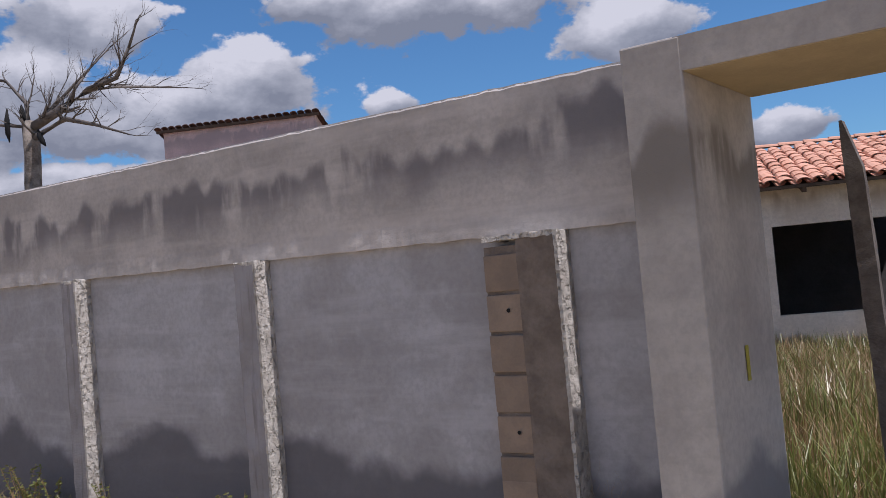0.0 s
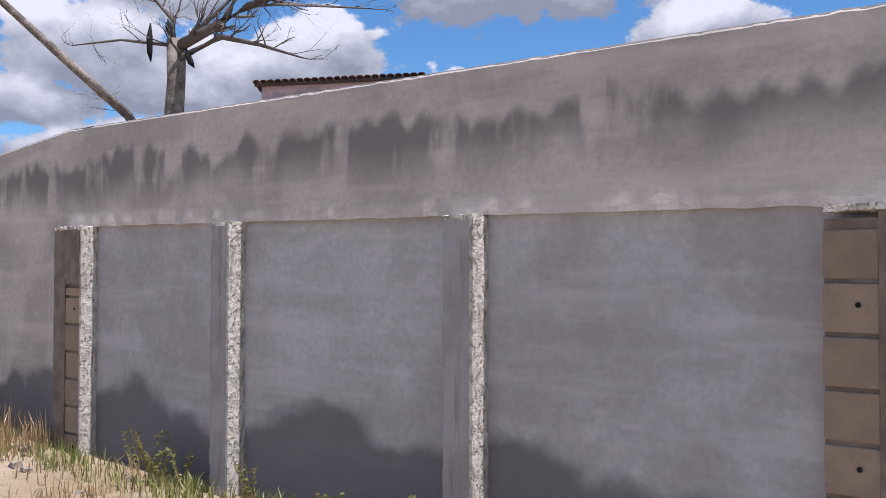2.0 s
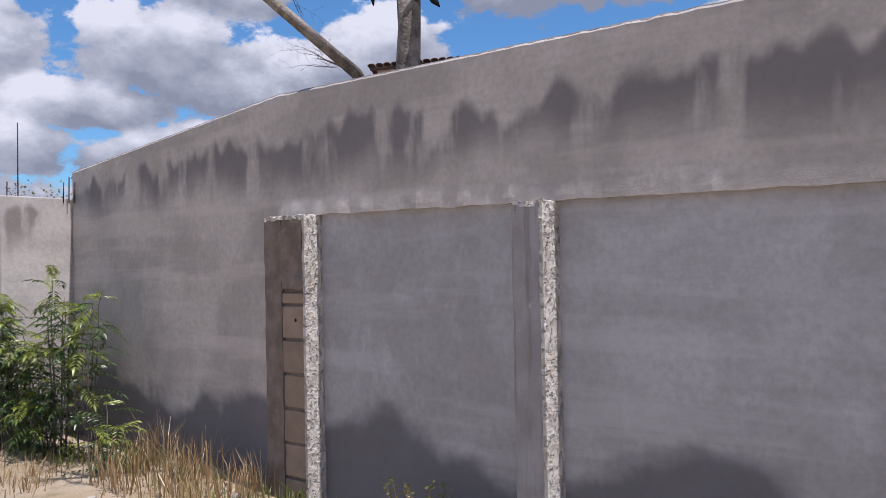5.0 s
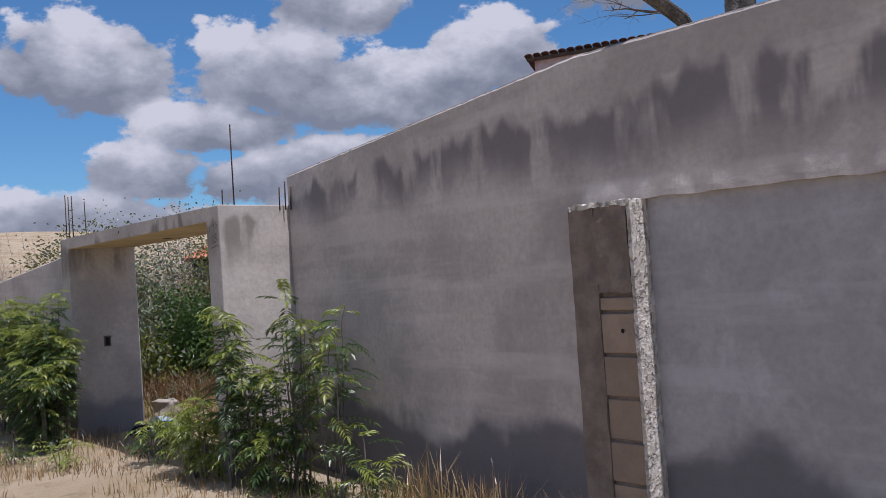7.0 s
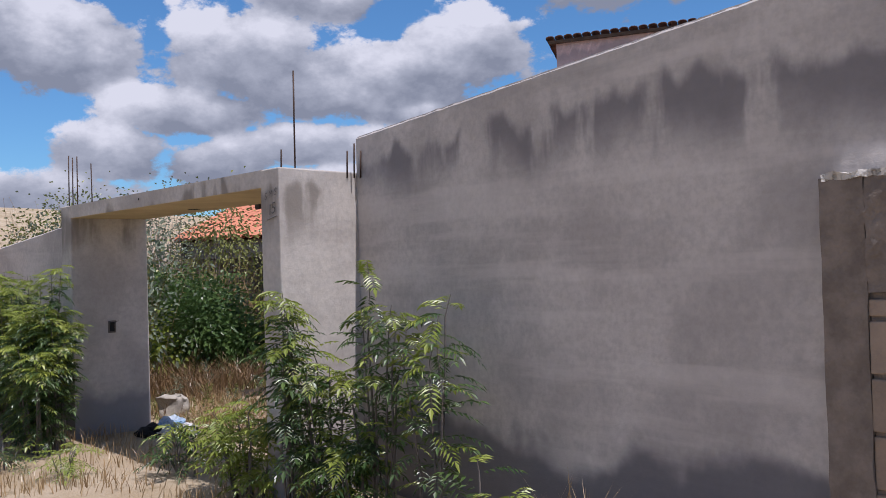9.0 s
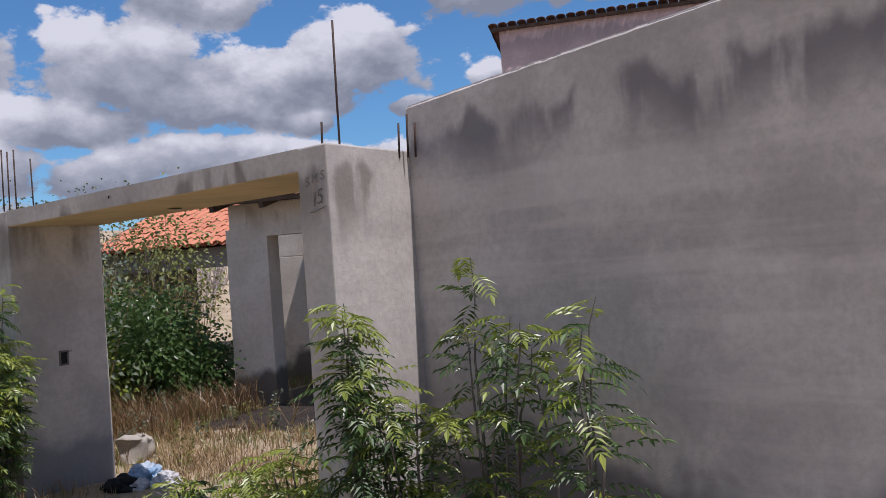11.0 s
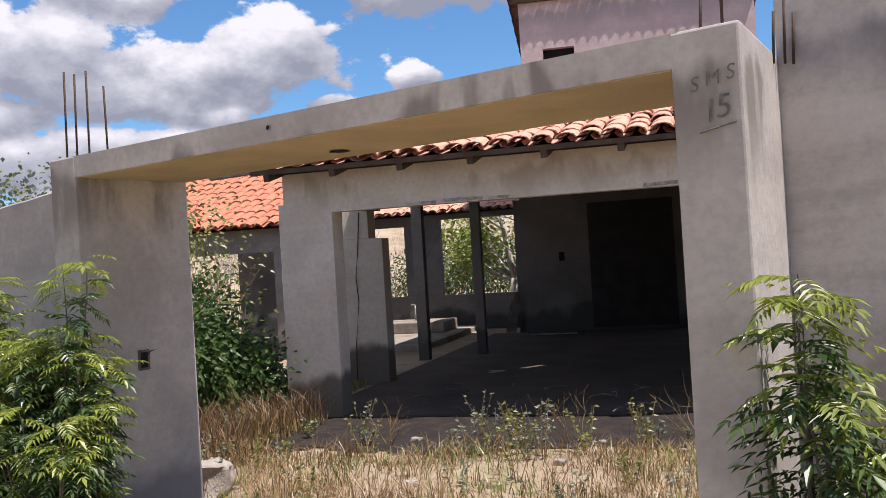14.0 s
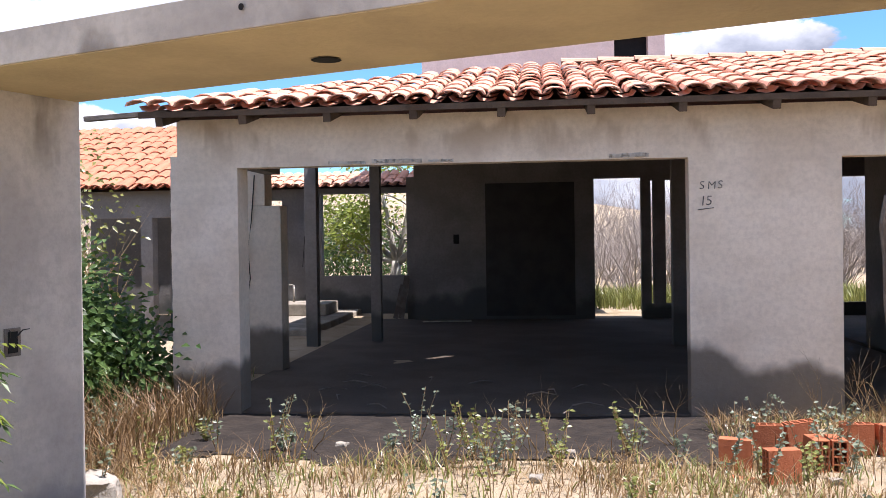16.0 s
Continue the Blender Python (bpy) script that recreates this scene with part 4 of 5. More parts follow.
feather_shrub(-12.17, 3.90, 1.52, 0.07, 0.08, 6, 24, "slender feathery green shrub at the foot of the gate post", 1)
feather_shrub(-11.95, 4.05, 1.22, 0.22, 0.16, 8, 18, "feathery green shrub between gate post and wall", 11)
feather_shrub(-11.50, 4.12, 1.72, 0.28, 0.18, 7, 18, "tall feathery green shrub against the boundary wall", 2)
feather_shrub(-11.00, 4.12, 1.62, 0.26, 0.18, 5, 15, "sparse feathery green shrub against the boundary wall", 3)
feather_shrub(-11.6, 4.02, 0.62, 0.55, 0.2, 11, 10, "low feathery green growth in front of the wall", 4)
feather_shrub(-12.75, 3.95, 0.72, 0.36, 0.22, 14, 13, "low yellow-green feathery shrub by the gateway", 5, 0.06, (M_YLEAF, M_YLEAF))
feather_shrub(-13.75, 4.0, 0.50, 0.36, 0.2, 6, 8, "low sprawling feathery shrub by the gateway", 6, 0.06)
feather_shrub(-10.55, 4.05, 0.55, 0.3, 0.15, 5, 8, "small feathery shrub at the wall foot", 7)
feather_shrub(-15.62, 3.66, 1.90, 0.14, 0.16, 9, 34, "slender tall feathery shrub beside the gateway", 12, 0.052, (M_LEAF, M_YLEAF), 0.15, 0.0, 0.62)
feather_shrub(-15.75, 3.55, 1.42, 0.52, 0.32, 40, 30, "dense feathery green shrub beside the gateway", 8, 0.052, (M_LEAF, M_YLEAF), 0.1, 0.0, 0.62)
feather_shrub(-16.55, 3.60, 1.80, 0.7, 0.4, 44, 30, "dense tall green shrub along the low wall", 9, 0.054, (M_LEAF, M_YLEAF), 0.1, 0.0, 0.65)
feather_shrub(-17.7, 3.65, 1.7, 0.8, 0.4, 22, 14, "dense green shrub along the low wall", 10, 0.066)


def in_house(u, v, z=0.0):
    return HM @ Vector((u, v, z))


for u, v, h, w, n, s, mt in ((-1.85, -0.1, 1.5, 0.72, 5600, 20, None), (-2.7, 0.1, 1.6, 0.8, 5200, 21, None), (-1.15, 0.1, 1.0, 0.42, 2000, 22, None), (-2.15, -0.8, 1.02, 0.6, 2200, 23, M_YLEAF), (-3.8, 0.5, 1.5, 0.8, 2400, 24, None)):
    p = in_house(u, v)
    leafy_bush(p.x, p.y, 0.05, h, w, w * 0.8, n, "dense yellow-green bush in the yard" if mt else "dense dark green bush beside the house corner", s, mt)


# ---- grass and weeds ----
def blades(name, label, material, spots, seed, height, width=0.005, bend=0.5):
    """Many bent blades at the given (x, y, scale) spots, as one mass."""
    rng = random.Random(seed)
    verts, faces = [], []
    for x, y, s in spots:
        h = height * s * rng.uniform(0.55, 1.15)
        a, b = rng.uniform(0, math.tau), rng.uniform(0, bend) * h
        wa = a + math.pi / 2 + rng.uniform(-0.7, 0.7)
        wx, wy = math.cos(wa) * width, math.sin(wa) * width
        z = ground_height(x, y) - 0.01
        dx, dy = math.cos(a) * b, math.sin(a) * b
        i = len(verts)
        verts += [(x - wx, y - wy, z), (x + wx, y + wy, z), (x + dx * 0.35 + wx * 0.8, y + dy * 0.35 + wy * 0.8, z + h * 0.6), (x + dx * 0.35 - wx * 0.8, y + dy * 0.35 - wy * 0.8, z + h * 0.6), (x + dx, y + dy, z + h)]
        faces += [(i, i + 1, i + 2, i + 3), (i + 3, i + 2, i + 4)]
    me = bpy.data.meshes.new(name)
    me.from_pydata(verts, [], faces)
    me.materials.append(material)
    tagged(new(name, me), label, "grass", "", "stuff")


def scatter(seed, count, x0, x1, y0, y1, keep=None, patch=1.1, bare=0.0):
    """Spots in a rectangle, thick in patches and thin between."""
    rng = random.Random(seed)
    out = []
    while len(out) < count:
        x, y = rng.uniform(x0, x1), rng.uniform(y0, y1)
        n = noise.noise((x * patch, y * patch, seed * 0.7)) * 0.5 + 0.5
        if rng.random() < (n - bare) * 1.9 and (keep is None or keep(x, y)):
            out.append((x, y, 0.6 + n * 0.8))
    return out


INV = HM.inverted()


def yard(x, y):
    q = INV @ Vector((x, y, 0))
    return q.y < -0.05 or q.x < -0.6


def path_gap(x, y):
    """The strip between gateway and garage, over the painted shadow, stays thin."""
    q = INV @ Vector((x, y, 0))
    return yard(x, y) and not (-0.1 < q.x < 3.6 and -1.6 < q.y < 0.3)


blades("dry_grass", "dry straw-coloured grass in the yard", M_STRAW, scatter(31, 13000, -19.5, -11.0, 4.85, 10.2, path_gap, 1.6, 0.25), 31, 0.12, 0.004, 1.8)
blades("dry_grass", "tall dry brown grass by the house corner", M_DRYBROWN, [(in_house(u, v).x, in_house(u, v).y, s) for u, v, s in scatter(32, 3400, -3.2, -0.1, -1.9, -0.1)], 32, 0.40, 0.004, 1.5)
blades("dry_stalks", "brown dead stalks standing in the yard", M_DRYBROWN, scatter(41, 2800, -19.5, -12.0, 5.0, 9.6, path_gap, 2.2, 0.35), 41, 0.20, 0.003, 1.6)
blades("green_grass", "thin green grass in the yard", M_GGRASS, scatter(33, 6000, -19.5, -11.0, 4.85, 10.2, path_gap, 1.2, 0.22), 33, 0.12, 0.005, 1.6)
blades("dry_grass", "tall dry grass behind the first gateway", M_STRAW, scatter(34, 24000, -4.5, 2.5, 4.8, 13.0, yard), 34, 0.42, 0.005, 0.7)
blades("green_grass", "tall green-yellow grass behind the first gateway", M_GGRASS, scatter(35, 16000, -4.5, 2.5, 4.8, 13.0, yard, 0.9, 0.1), 35, 0.42, 0.006, 0.7)
blades("dry_grass", "sparse dry grass along the wall foot", M_STRAW, scatter(36, 3800, -18.0, -6.0, 2.2, 4.35, None, 1.6, 0.3), 36, 0.13, 0.004, 1.0)
blades("green_grass", "sparse weeds along the wall foot", M_GGRASS, scatter(37, 1500, -12.5, -1.6, 3.9, 4.3, None, 2.0, 0.25), 37, 0.14, 0.005, 0.9)
blades("dry_grass", "dry grass at the first pier", M_STRAW, scatter(38, 500, -10.2, -8.7, 3.7, 4.25, None, 2.0), 38, 0.34, 0.004, 0.6)
blades("green_grass", "sunlit grass behind the house", M_GGRASS, [(in_house(u, v).x, in_house(u, v).y, s) for u, v, s in scatter(39, 9000, -1, 11, 10.9, 15)], 39, 0.38, 0.010, 0.8)
blades("dry_grass", "dry brush behind the low wall", M_STRAW, scatter(40, 9000, -29, -19.3, 4.6, 8.0), 40, 1.6, 0.006, 0.5)


def weed(x, y, h, seed, material, label):
    """An upright weed: forked stalks with small leaves along them."""
    rng = random.Random(seed)
    ob = empty("weed", pose(x, y, ground_height(x, y) - 0.02), label, "weed", "weeds")
    v, f = [], []
    for k in range(rng.randint(3, 5)):
        a = rng.uniform(0, math.tau)
        d = Vector((math.cos(a) * 0.35, math.sin(a) * 0.35, 1)).normalized()
        pts = [Vector((0, 0, 0)) + d * h * t + Vector((rng.uniform(-1, 1), rng.uniform(-1, 1), 0)) * 0.03 * h for t in (0, 0.35, 0.7, 1.0)]
        wood = bmesh.new()
        tube(wood, [tuple(p) for p in pts], [0.004, 0.0035, 0.0025, 0.0015], 4)
        part("stalk", wood, M_STRAW, ob)
        for j in range(16):
            t = rng.uniform(0.25, 1.0)
            i = min(2, int(t * 3))
            p = pts[i].lerp(pts[i + 1], t * 3 - i)
            b = rng.uniform(0, math.tau)
            al = Vector((math.cos(b), math.sin(b), rng.uniform(0, 0.8))).normalized()
            diamond(v, f, p, al, al.orthogonal().normalized(), rng.uniform(0.02, 0.045), 0.010, 0.2)
    leaf_part(v, f, material, ob)


rng0 = random.Random(77)
for k in range(70):
    u, v = rng0.uniform(-0.9, 5.2), rng0.uniform(-3.3, -0.9) if k > 24 else rng0.uniform(-1.9, -1.3)
    p = in_house(u, v)
    weed(p.x, p.y, rng0.uniform(0.14, 0.46), 100 + k, M_SAGE if k % 3 else M_GGRASS, "grey-green weed with pale leaves" if k % 3 else "thin green weed in the yard")
for k in range(12):
    weed(rng0.uniform(-8.3, -3.0), rng0.uniform(4.12, 4.26), rng0.uniform(0.2, 0.42), 200 + k, M_GGRASS, "small green weed at the wall foot")
for k in range(22):
    weed(rng0.uniform(-22.5, -18.2), rng0.uniform(4.7, 6.0), rng0.uniform(2.0, 2.95), 300 + k, M_SAGE, "tall thin bush with seed heads behind the low wall")


# ---- trees ----
def twigs(bm, rng, p, d, length, radius, depth, spread_=0.7, wander=0.25, lift=0.1):
    """Branches that fork and thin out."""
    pts, rad = [Vector(p)], [radius]
    n = 3
    for k in range(n):
        d = (d + Vector((rng.uniform(-1, 1), rng.uniform(-1, 1), rng.uniform(-1, 1) + lift)) * wander).normalized()
        pts.append(pts[-1] + d * length / n)
        rad.append(radius * (1 - 0.45 * (k + 1) / n))
    tube(bm, [tuple(q) for q in pts], rad, 5 if radius > 0.01 else 4)
    if depth <= 0:
        return [pts[-1]]
    ends = []
    for k in range(rng.randint(2, 3)):
        i = rng.randint(1, n)
        nd = (d + Vector((rng.uniform(-1, 1), rng.uniform(-1, 1), rng.uniform(-0.8, 1))) * spread_).normalized()
        ends += twigs(bm, rng, pts[i], nd, length * rng.uniform(0.5, 0.8), rad[i] * 0.6, depth - 1, spread_, wander, lift)
    return ends


def limb(bm, rng, pts, r0, r1, fork=3):
    """A main limb along (x, z) points in the tree's plane, with forking twigs all along it."""
    q = [Vector((x, y, z)) for x, y, z in pts]
    m = len(q) - 1
    tube(bm, [tuple(p) for p in q], [r0 + (r1 - r0) * i / m for i in range(m + 1)], 7)
    for i in range(m):
        d = (q[i + 1] - q[i]).normalized()
        for k in range(fork):
            t = rng.random()
            nd = (d + Vector((rng.uniform(-0.9, 0.9), rng.uniform(-0.7, 0.7), rng.uniform(-0.5, 1.0)))).normalized()
            rr = (r0 + (r1 - r0) * (i + t) / m) * 0.42
            twigs(bm, rng, q[i].lerp(q[i + 1], t), nd, rng.uniform(0.15, 0.32), max(rr, 0.004), 3, 0.8)
    twigs(bm, rng, q[-1], (q[-1] - q[-2]).normalized(), 0.25, r1, 2)


tree = empty("bare_tree", pose(-8.08, 4.91, 0), "bare grey tree with dark twigs behind the wall", "tree", "bare trees")
rng = random.Random(4)
b = bmesh.new()
tube(b, [(0.02, 0, -0.2), (0.0, 0, 1.5), (-0.01, 0, 2.85), (0.0, 0, 3.1), (-0.005, 0, 3.44)], [0.11, 0.085, 0.072, 0.075, 0.08], 10)
roughen(b, 0.02, 6)
part("trunk", b, M_BARK, tree, "grey patchy trunk", True)
b = bmesh.new()
limb(b, rng, [(0.03, 0, 3.38), (0.45, 0.05, 3.49), (0.80, 0.1, 3.60), (1.22, 0.1, 3.63), (1.42, 0.1, 3.85)], 0.05, 0.014, 4)
limb(b, rng, [(0.06, 0, 3.28), (0.72, -0.1, 3.33), (1.20, -0.12, 3.19), (1.65, -0.12, 3.03)], 0.034, 0.006, 3)
limb(b, rng, [(-0.04, 0, 3.42), (-0.12, 0.05, 3.64), (-0.54, 0.1, 3.95), (-1.28, 0.15, 4.16)], 0.030, 0.008, 3)
limb(b, rng, [(0.80, 0.1, 3.60), (1.12, 0.2, 3.58), (1.90, 0.3, 3.43)], 0.022, 0.005, 3)
limb(b, rng, [(-0.05, 0, 3.40), (-0.65, -0.1, 3.52), (-1.37, -0.15, 3.57)], 0.018, 0.005, 3)
limb(b, rng, [(0.25, 0.0, 3.45), (0.35, 0.3, 3.8), (0.6, 0.5, 4.1)], 0.02, 0.006, 3)
part("crown", b, M_TWIG, tree, "dark bare branches and twigs", True)
for x, z0, z1, dx in ((-0.28, 3.61, 3.28, 0.01), (-0.03, 3.60, 3.43, 0.06), (0.22, 3.32, 3.15, 0.11)):
    b = bmesh.new()
    tube(b, [(x, -0.06, z0), (x + dx * 0.3, -0.07, z0 * 0.65 + z1 * 0.35), (x + dx * 0.7, -0.07, z0 * 0.25 + z1 * 0.75), (x + dx, -0.06, z1)], [0.008, 0.026, 0.024, 0.004], 6)
    part("seed_pod", b, M_BLACK, tree, "long black hanging seed pod", True)
tree = empty("bare_tree", pose(-8.22, 4.57, 0), "pale leaning bare tree behind the wall", "tree", "bare trees")
b = bmesh.new()
tube(b, [(0.42, 0.42, -0.1), (0.30, 0.30, 2.0), (0.0, 0, 2.77), (-0.35, -0.35, 3.21), (-0.73, -0.74, 3.71), (-0.83, -0.85, 3.98)], [0.07, 0.055, 0.040, 0.034, 0.028, 0.022], 9)
roughen(b, 0.012, 6)
part("trunk", b, M_BARK, tree, "pale smooth leaning trunk", True)
b = bmesh.new()
limb(b, rng, [(-0.70, -0.70, 3.68), (-1.15, -0.7, 3.80), (-1.75, -0.6, 3.80)], 0.022, 0.006, 3)
limb(b, rng, [(-0.82, -0.84, 3.95), (-0.80, -0.88, 4.25), (-0.68, -0.85, 4.55)], 0.026, 0.008, 3)
limb(b, rng, [(-0.80, -0.82, 3.9), (-0.55, -0.85, 4.08), (-0.15, -0.8, 4.14)], 0.018, 0.005, 3)
limb(b, rng, [(0.0, -0.02, 2.8), (-0.2, 0.02, 2.86), (-0.38, 0.05, 2.93)], 0.012, 0.005, 2)
part("crown", b, M_TWIG, tree, "thin dark branches", True)
b = bmesh.new()
tube(b, [(-0.50, -0.82, 4.08), (-0.52, -0.83, 3.98), (-0.55, -0.83, 3.85), (-0.58, -0.82, 3.76)], [0.008, 0.03, 0.024, 0.004], 6)
part("seed_pod", b, M_BLACK, tree, "long black hanging seed pod", True)

# leafy tree seen through the rear window
p = in_house(-0.9, 13.2)
tree = empty("garden_tree", pose(p.x, p.y, 0.1), "leafy tree with pale forked trunk behind the house", "tree")
rng = random.Random(9)
b = bmesh.new()
ends = []
tube(b, [(0, 0, -0.1), (0.05, 0, 0.5), (0.1, 0, 0.95)], [0.14, 0.12, 0.11], 9)
for dx, dy, h, r in ((-0.9, 0.1, 1.0, 0.08), (0.9, 0.2, 0.8, 0.10), (-0.25, -0.1, 1.6, 0.085), (0.35, 0.1, 1.7, 0.075), (-0.7, -0.2, 0.3, 0.07)):
    pts = [(0.1, 0, 0.9), (0.1 + dx * 0.4, dy * 0.4, 0.9 + h * 0.3), (0.1 + dx * 0.8, dy, 0.9 + h * 0.75), (0.1 + dx, dy * 1.3, 0.9 + h)]
    tube(b, pts, [r, r * 0.85, r * 0.65, r * 0.4], 7)
    for k in range(6):
        a = Vector(pts[rng.randint(1, 3)])
        ends += twigs(b, rng, a, Vector((dx + rng.uniform(-1, 1), rng.uniform(-1, 1), rng.uniform(0, 1))).normalized(), 0.7, r * 0.4, 2)
part("trunk", b, plain("white_bark", (0.55, 0.52, 0.47), (0.36, 0.33, 0.29), 8, 60, 0.9, 0.5), tree, "pale forked trunk and limbs", True)
v, f = [], []
for e in ends:
    for k in range(20):
        q = e + Vector((rng.gauss(0, 0.2), rng.gauss(0, 0.2), rng.gauss(0, 0.16)))
        al = Vector((rng.uniform(-1, 1), rng.uniform(-1, 1), rng.uniform(-0.6, 0.4))).normalized()
        diamond(v, f, q, al, al.orthogonal().normalized(), rng.uniform(0.09, 0.15), 0.035, 0.2)
leaf_part(v, f, M_YLEAF, tree, "bright green leaves", "crown")

# leafless scrub all round the back
protos = []
for k in range(3):
    rng = random.Random(50 + k)
    ob = empty("scrub_bush", pose(0, 0, -50), "leafless grey-brown thorn scrub", "bush", "grey scrub behind the house")
    b = bmesh.new()
    for s in range(13):
        a = rng.uniform(0, math.tau)
        twigs(b, rng, Vector((rng.uniform(-0.3, 0.3), rng.uniform(-0.3, 0.3), -0.1)), Vector((math.cos(a) * 0.5, math.sin(a) * 0.5, 1)).normalized(), rng.uniform(1.0, 1.6), 0.022, 4, 0.6, 0.22, 0.25)
    part("crown", b, M_SCRUB, ob)
    protos.append(ob)
rng = random.Random(12)
first = [True, True, True]
for k in range(152):
    a = k % 3
    if k >= 120:
        u, v = rng.uniform(3.0, 12), rng.uniform(14, 20)
    elif k < 62:
        u, v = rng.uniform(2.0, 20), rng.uniform(15, 34)
    elif k < 92:
        u, v = rng.uniform(-26, -3), rng.uniform(17, 40)
    else:
        u, v = rng.uniform(-40, -16), rng.uniform(4, 30)
    q = in_house(u, v)
    s = rng.uniform(0.85, 1.45) if k < 120 else rng.uniform(0.75, 1.0)
    m = pose(q.x, q.y, ground_height(q.x, q.y) - 0.05, 0, 0, rng.uniform(0, 360))
    c = protos[a] if first[a] else copy_thing(protos[a], m)
    first[a] = False
    c.matrix_basis = m @ Matrix.Diagonal((s, s, s, 1))
for u, v, h in ((-1.8, 15.5, 2.1), (0.6, 16.0, 1.9), (-3.5, 15.2, 2.2), (-6.0, 14, 1.8)):
    p = in_house(u, v)
    leafy_bush(p.x, p.y, 0.1, h, 1.3, 0.9, 3600, "bright green bush behind the house", int(60 + v + u), M_YLEAF if u > 0 else M_LEAF, 0.09)


for k, (x, y, h, mt) in enumerate(((-19.2, 5.6, 2.15, M_SAGE), (-20.6, 5.8, 2.25, M_GGRASS), (-22.2, 6.2, 2.4, M_SAGE), (-24.2, 6.6, 2.5, M_GGRASS), (-21.5, 8.5, 2.9, M_GGRASS), (-25.5, 9.5, 3.2, M_SAGE), (-28.5, 9, 3.4, M_GGRASS))):
    leafy_bush(x, y, 0.0, h + 0.5, 1.0, 0.6, 3000, "dry olive-green brush behind the low wall", 90 + k, mt, 0.07)
feather_shrub(-15.2, 3.1, 0.22, 0.16, 0.12, 5, 7, "small green tuft on the street soil", 95, 0.04)
feather_shrub(-14.5, 3.35, 0.28, 0.2, 0.15, 6, 7, "small yellow-green tuft by the gateway", 96, 0.045, (M_YLEAF, M_YLEAF))


# ---- loose things in the yard ----
def hollow_brick_mesh():
    """A fired clay brick with eight square holes through it."""
    L, W_, H_ = 0.19, 0.09, 0.19
    b_ = bmesh.new()
    t = 0.009
    for x0, x1 in ((0, t), (W_ / 2 - t / 2, W_ / 2 + t / 2), (W_ - t, W_)):
        box(b_, x0, x1, 0, L, 0, H_)
    for k in range(5):
        z0 = k * (H_ - t) / 4
        for x0, x1 in ((t, W_ / 2 - t / 2), (W_ / 2 + t / 2, W_ - t)):
            box(b_, x0, x1, 0.0005, L - 0.0005, z0 + 0.0005, z0 + t)
    return mesh_of(b_, "brick", M_BRICK)


BRICK = hollow_brick_mesh()
for u, v, z, rx, ry, rz in ((3.60, -1.25, 0.07, 90, 0, 84), (3.84, -1.22, 0.07, 84, 0, 98), (3.52, -1.62, 0.05, 0, 0, 75), (3.88, -1.6, 0.05, 0, 0, 4), (3.98, -1.6, 0.05, 0, 0, -3), (3.46, -1.95, 0.04, 0, 84, 60), (4.16, -1.2, 0.07, 90, 0, 86), (4.38, -1.22, 0.07, 90, 4, 94),
                           (4.30, -1.5, 0.05, 0, 90, 70), (4.58, -1.25, 0.07, 0, 0, 88), (4.20, -1.85, 0.04, 0, 90, -30), (3.74, -1.85, 0.05, 0, 0, 100)):
    z += 0.02
    ob = new("hollow_brick", BRICK)
    ob.matrix_basis = HM @ pose(u + 0.12, v, z, rx, ry, rz)
    tagged(ob, "orange hollow clay brick in a tumbled heap", "brick", "heap of hollow bricks")


def rock(x, y, z, size, seed, material, name, label, category, squash=0.7):
    b_ = bmesh.new()
    bmesh.ops.create_icosphere(b_, subdivisions=3, radius=1)
    for v_ in b_.verts:
        n = noise.noise_vector(v_.co * 1.3 + Vector((seed, 0, 0)))
        v_.co = Vector((max(-0.62, min(0.62, v_.co.x)), max(-0.58, min(0.58, v_.co.y)), max(-0.5, min(0.5, v_.co.z)))) + n * 0.28
        v_.co *= size
        v_.co.z *= squash
    tagged(part(name, b_, material, None, "", True, pose(x, y, z, 0, 0, seed * 40)), label, category, "loose stones" if category == "stone" else "")


rock(-16.56, 5.23, 0.12, 0.2, 1, M_STONE, "stone", "pale squared stone beside the gate post", "stone", 1.0)
def crumpled(x, y, size, flat, seed, material, name, label, category):
    """A thrown-away bag or cloth: a low heap with sharp folds."""
    b_ = bmesh.new()
    bmesh.ops.create_icosphere(b_, subdivisions=4, radius=1)
    for v in b_.verts:
        q = v.co.copy()
        fold = 0.0
        for k in (1.6, 3.4, 7.0):
            fold += (1 - 2 * abs(noise.noise(q * k + Vector((seed, k, 0))))) * 0.32 / k ** 0.6
        q *= 0.62 + fold + 0.25 * noise.noise(q * 1.1 + Vector((0, seed, 0)))
        v.co = Vector((q.x * size, q.y * size * 0.8, max(-0.25, q.z) * size * flat))
    tagged(part(name, b_, material, None, "", False, pose(x, y, ground_height(x, y) + 0.25 * size * flat, 0, 0, seed * 50)), label, category)


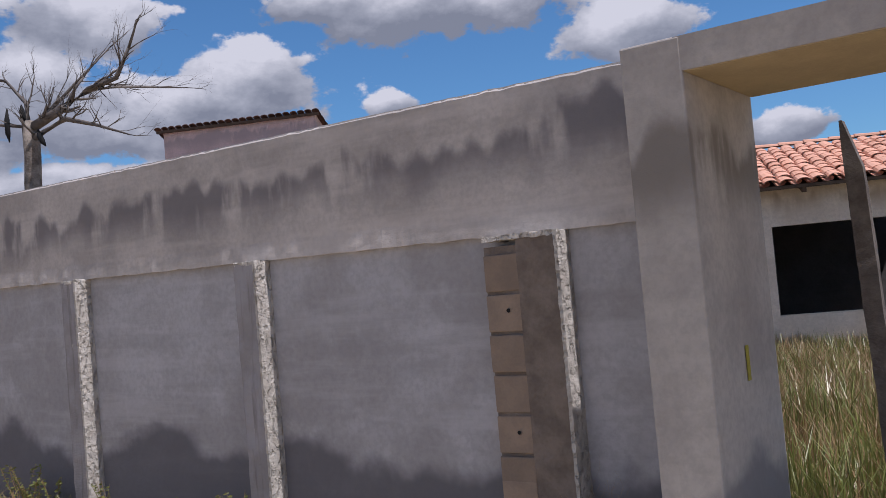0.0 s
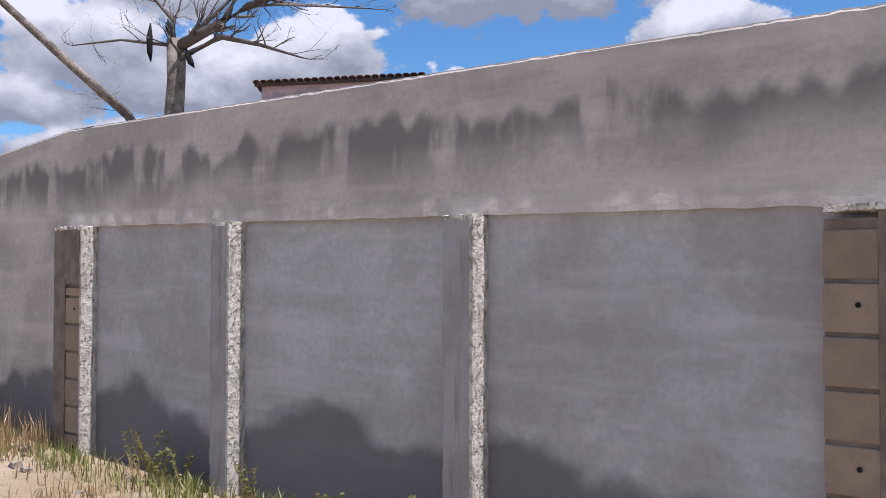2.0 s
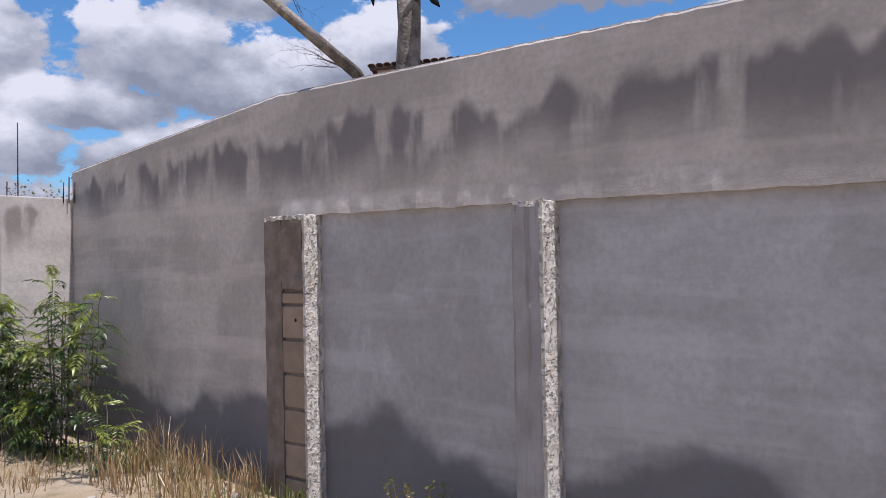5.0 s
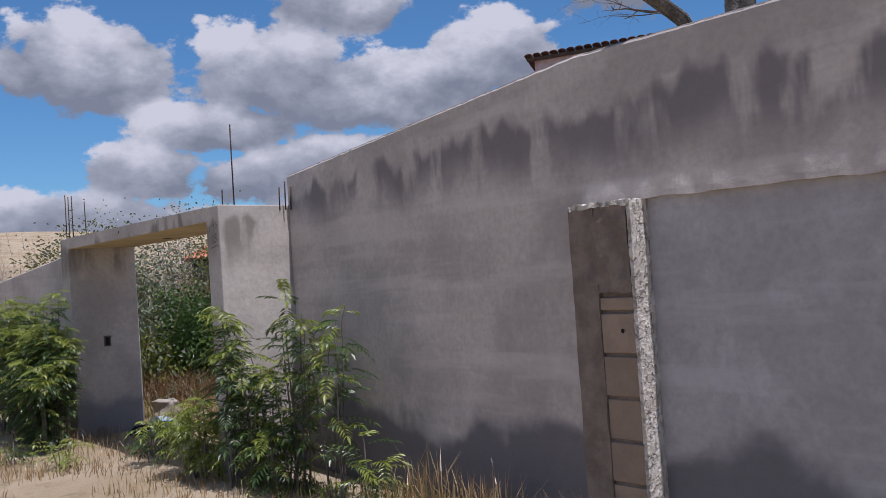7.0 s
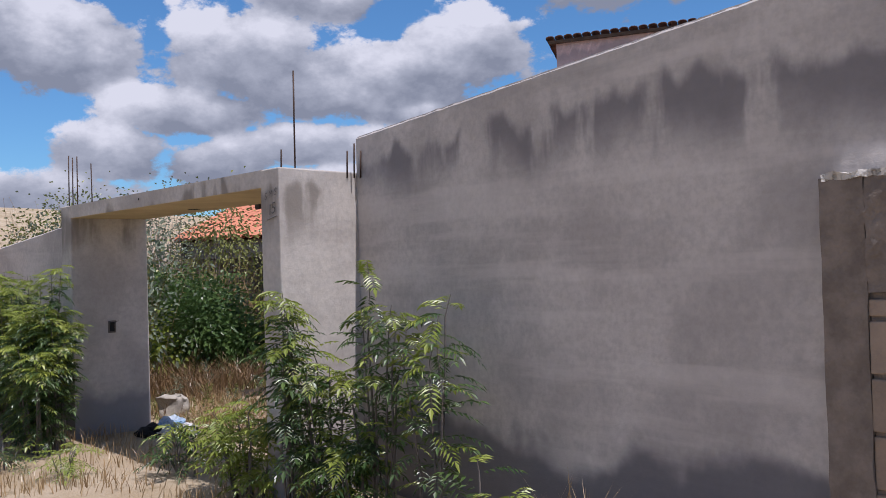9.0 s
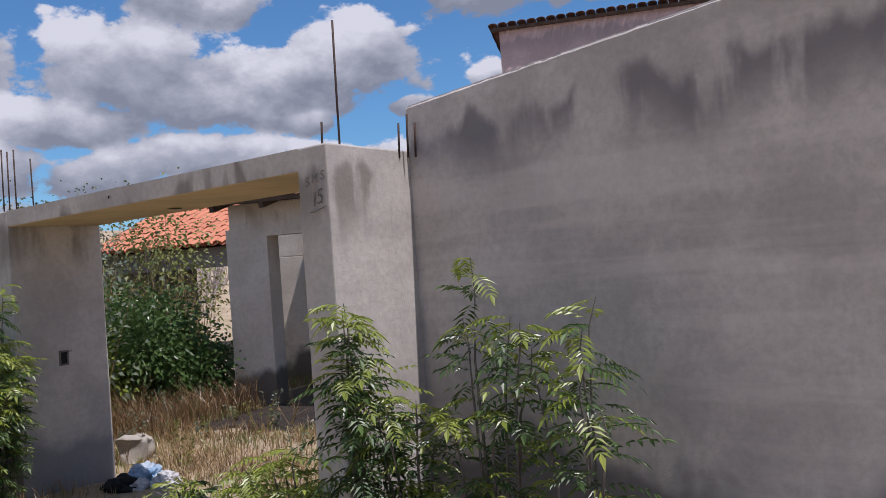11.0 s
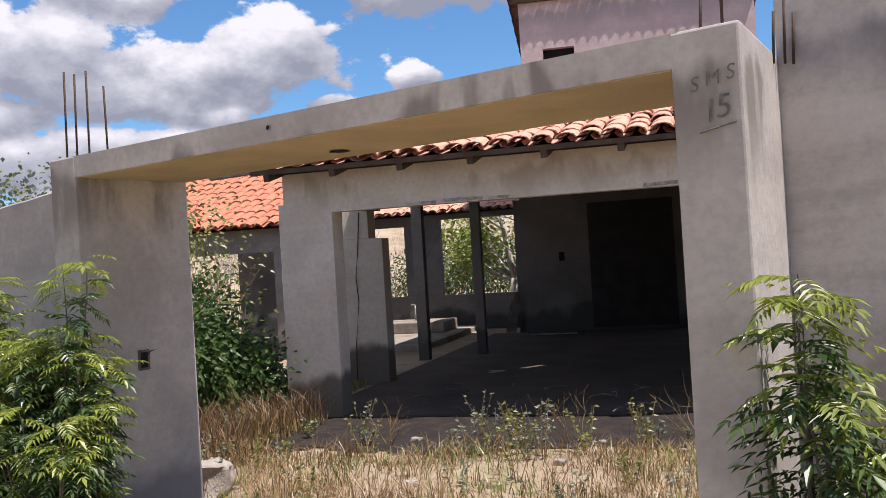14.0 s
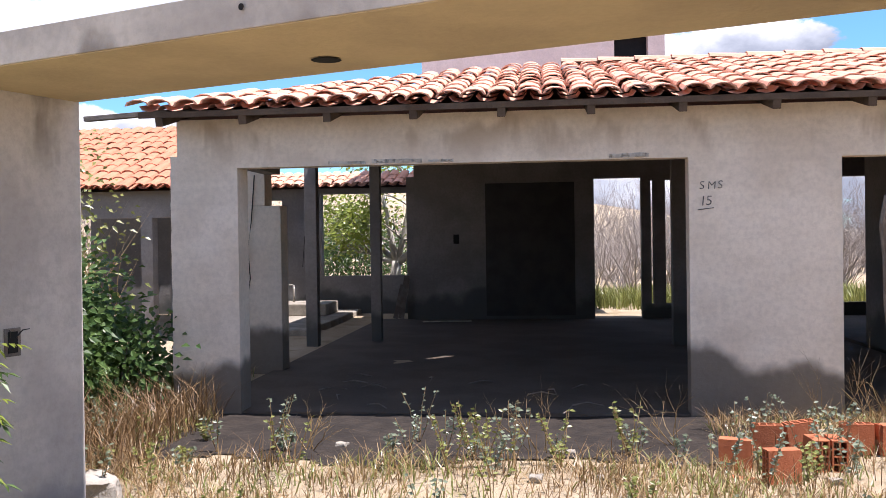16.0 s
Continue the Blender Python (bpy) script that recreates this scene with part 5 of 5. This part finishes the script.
crumpled(-15.60, 4.74, 0.17, 0.75, 2, M_BLUE, "crumpled_bag", "crumpled blue plastic bag on the ground", "bag")
crumpled(-15.36, 4.78, 0.15, 0.6, 3, M_WHITEBAG, "crumpled_cloth", "crumpled dirty white cloth on the ground", "cloth")
crumpled(-15.55, 4.52, 0.16, 0.6, 4, M_BLACK, "crumpled_bag", "crumpled black plastic bag on the ground", "bag")
crumpled(-15.46, 4.60, 0.10, 0.7, 6, M_WHITEBAG, "crumpled_cloth", "small crumpled dirty white rag on the ground", "cloth")
rs = random.Random(15)
for k in range(46):
    if k < 14:
        x, y = rs.uniform(-15.8, -13.5), rs.uniform(4.8, 6.0)
    elif k < 30:
        x, y = rs.uniform(-9.9, -7.2), rs.uniform(3.5, 4.2)
    else:
        q = in_house(rs.uniform(-0.5, 4.5), rs.uniform(-2.6, -0.7))
        x, y = q.x, q.y
    s = rs.uniform(0.02, 0.065)
    rock(x, y, ground_height(x, y) + s * 0.2, s, 10 + k, M_STONE, "stone", "small pale stone on the dry soil", "stone")
# weathered stake behind the first gateway
b = bmesh.new()
ribbed(b, -0.045, 0.045, -0.035, 0.035, -0.1, 2.1, 0.05, 0.005, 5)
for v_ in b.verts:
    if v_.co.z > 1.85:
        v_.co.x = v_.co.x * (2.15 - v_.co.z) / 0.3 - (v_.co.z - 1.85) * 0.12
tagged(part("wooden_stake", b, M_GREYWOOD, None, "", False, pose(-0.90, 5.1, 0.12, 0, -2, 0)), "weathered grey wooden stake with a hewn tip", "stake")
def split_post(x, y, top):
    """A hewn fence post, split down its upper half and bound with wire."""
    ob = empty("fence_post", pose(x, y, 0.08, 0, -2.5, 12), "weathered grey split fence post bound with wire", "post")
    for dx, w, h, seed in ((-0.032, 0.026, top - 0.03, 1.0), (0.030, 0.024, top, 5.0)):
        b_ = bmesh.new()
        ribbed(b_, dx - w, dx + w, -0.03, 0.03, 0.85, h, 0.035, 0.007, 6.0, seed)
        for v in b_.verts:
            if v.co.z > h - 0.12:
                v.co.x = dx + (v.co.x - dx) * max(0.15, (h + 0.02 - v.co.z) / 0.14)
        part("split_half", b_, M_GREYWOOD, ob)
    b_ = bmesh.new()
    ribbed(b_, -0.055, 0.052, -0.035, 0.035, -0.15, 0.87, 0.04, 0.008, 5.0, 9.0)
    part("shaft", b_, M_GREYWOOD, ob)
    for z in (0.62, 0.67, 0.35):
        b_ = bmesh.new()
        ring = [(0.068 * math.cos(k * math.tau / 12), 0.05 * math.sin(k * math.tau / 12), z + 0.01 * math.sin(k)) for k in range(13)]
        tube(b_, ring, [0.003] * 13, 5)
        part("wire", b_, M_STEEL, ob, "rusty binding wire")


split_post(-12.65, 5.567, 1.56)
# dry twiggy weed at the wide pier
b = bmesh.new()
rng = random.Random(3)
for k in range(6):
    twigs(b, rng, Vector((rng.uniform(-0.1, 0.1), 0, 0)), Vector((rng.uniform(-0.3, 0.8), -0.1, 1)).normalized(), 0.32, 0.004, 2, 0.8, 0.3)
tagged(part("dry_weed", b, M_STRAW, None, "", False, pose(-2.1, 4.15, 0.0)), "dry branching weed at the wall foot", "weed")
for k, (u, v, h) in enumerate(((4.35, -0.7, 0.34), (4.75, -0.6, 0.4), (5.0, -0.9, 0.36), (3.3, -1.0, 0.26), (0.9, -1.2, 0.24), (2.4, -1.25, 0.24), (-0.6, -0.8, 0.3), (-1.3, -1.0, 0.34))):
    b = bmesh.new()
    for j in range(5):
        twigs(b, rng, Vector((rng.uniform(-0.08, 0.08), rng.uniform(-0.05, 0.05), 0)), Vector((rng.uniform(-0.7, 0.7), rng.uniform(-0.4, 0.2), 1)).normalized(), h, 0.0045, 2, 0.7, 0.25)
    p = in_house(u, v)
    tagged(part("dry_weed", b, M_STRAW, None, "", False, pose(p.x, p.y, ground_height(p.x, p.y))), "dry branching stalks in the yard", "weed", "dry weeds")
# sticks lying on the garage floor
for k in range(14):
    b = bmesh.new()
    a = rs.uniform(0, 360)
    tube(b, [(0, 0, 0), (0.12, 0.02, 0.02), (0.25, 0, 0.0)], [0.006, 0.007, 0.004], 5)
    tagged(part("stick", b, M_GREYWOOD, None, "", False, HM @ pose(rs.uniform(0.3, 3.3), rs.uniform(-0.1, 2.0), 0.137, 0, 0, a)), "dry stick lying on the garage floor", "stick", "dry sticks")
b = bmesh.new()
tube(b, [(0, 0, 0), (0.8, 0, 0)], [0.012, 0.012], 6)
tagged(part("pole", b, M_MORTAR, None, "", False, HM @ pose(0.45, 7.9, 0.145, 0, 0, 3)), "thin pale pole lying on the floor", "pole")
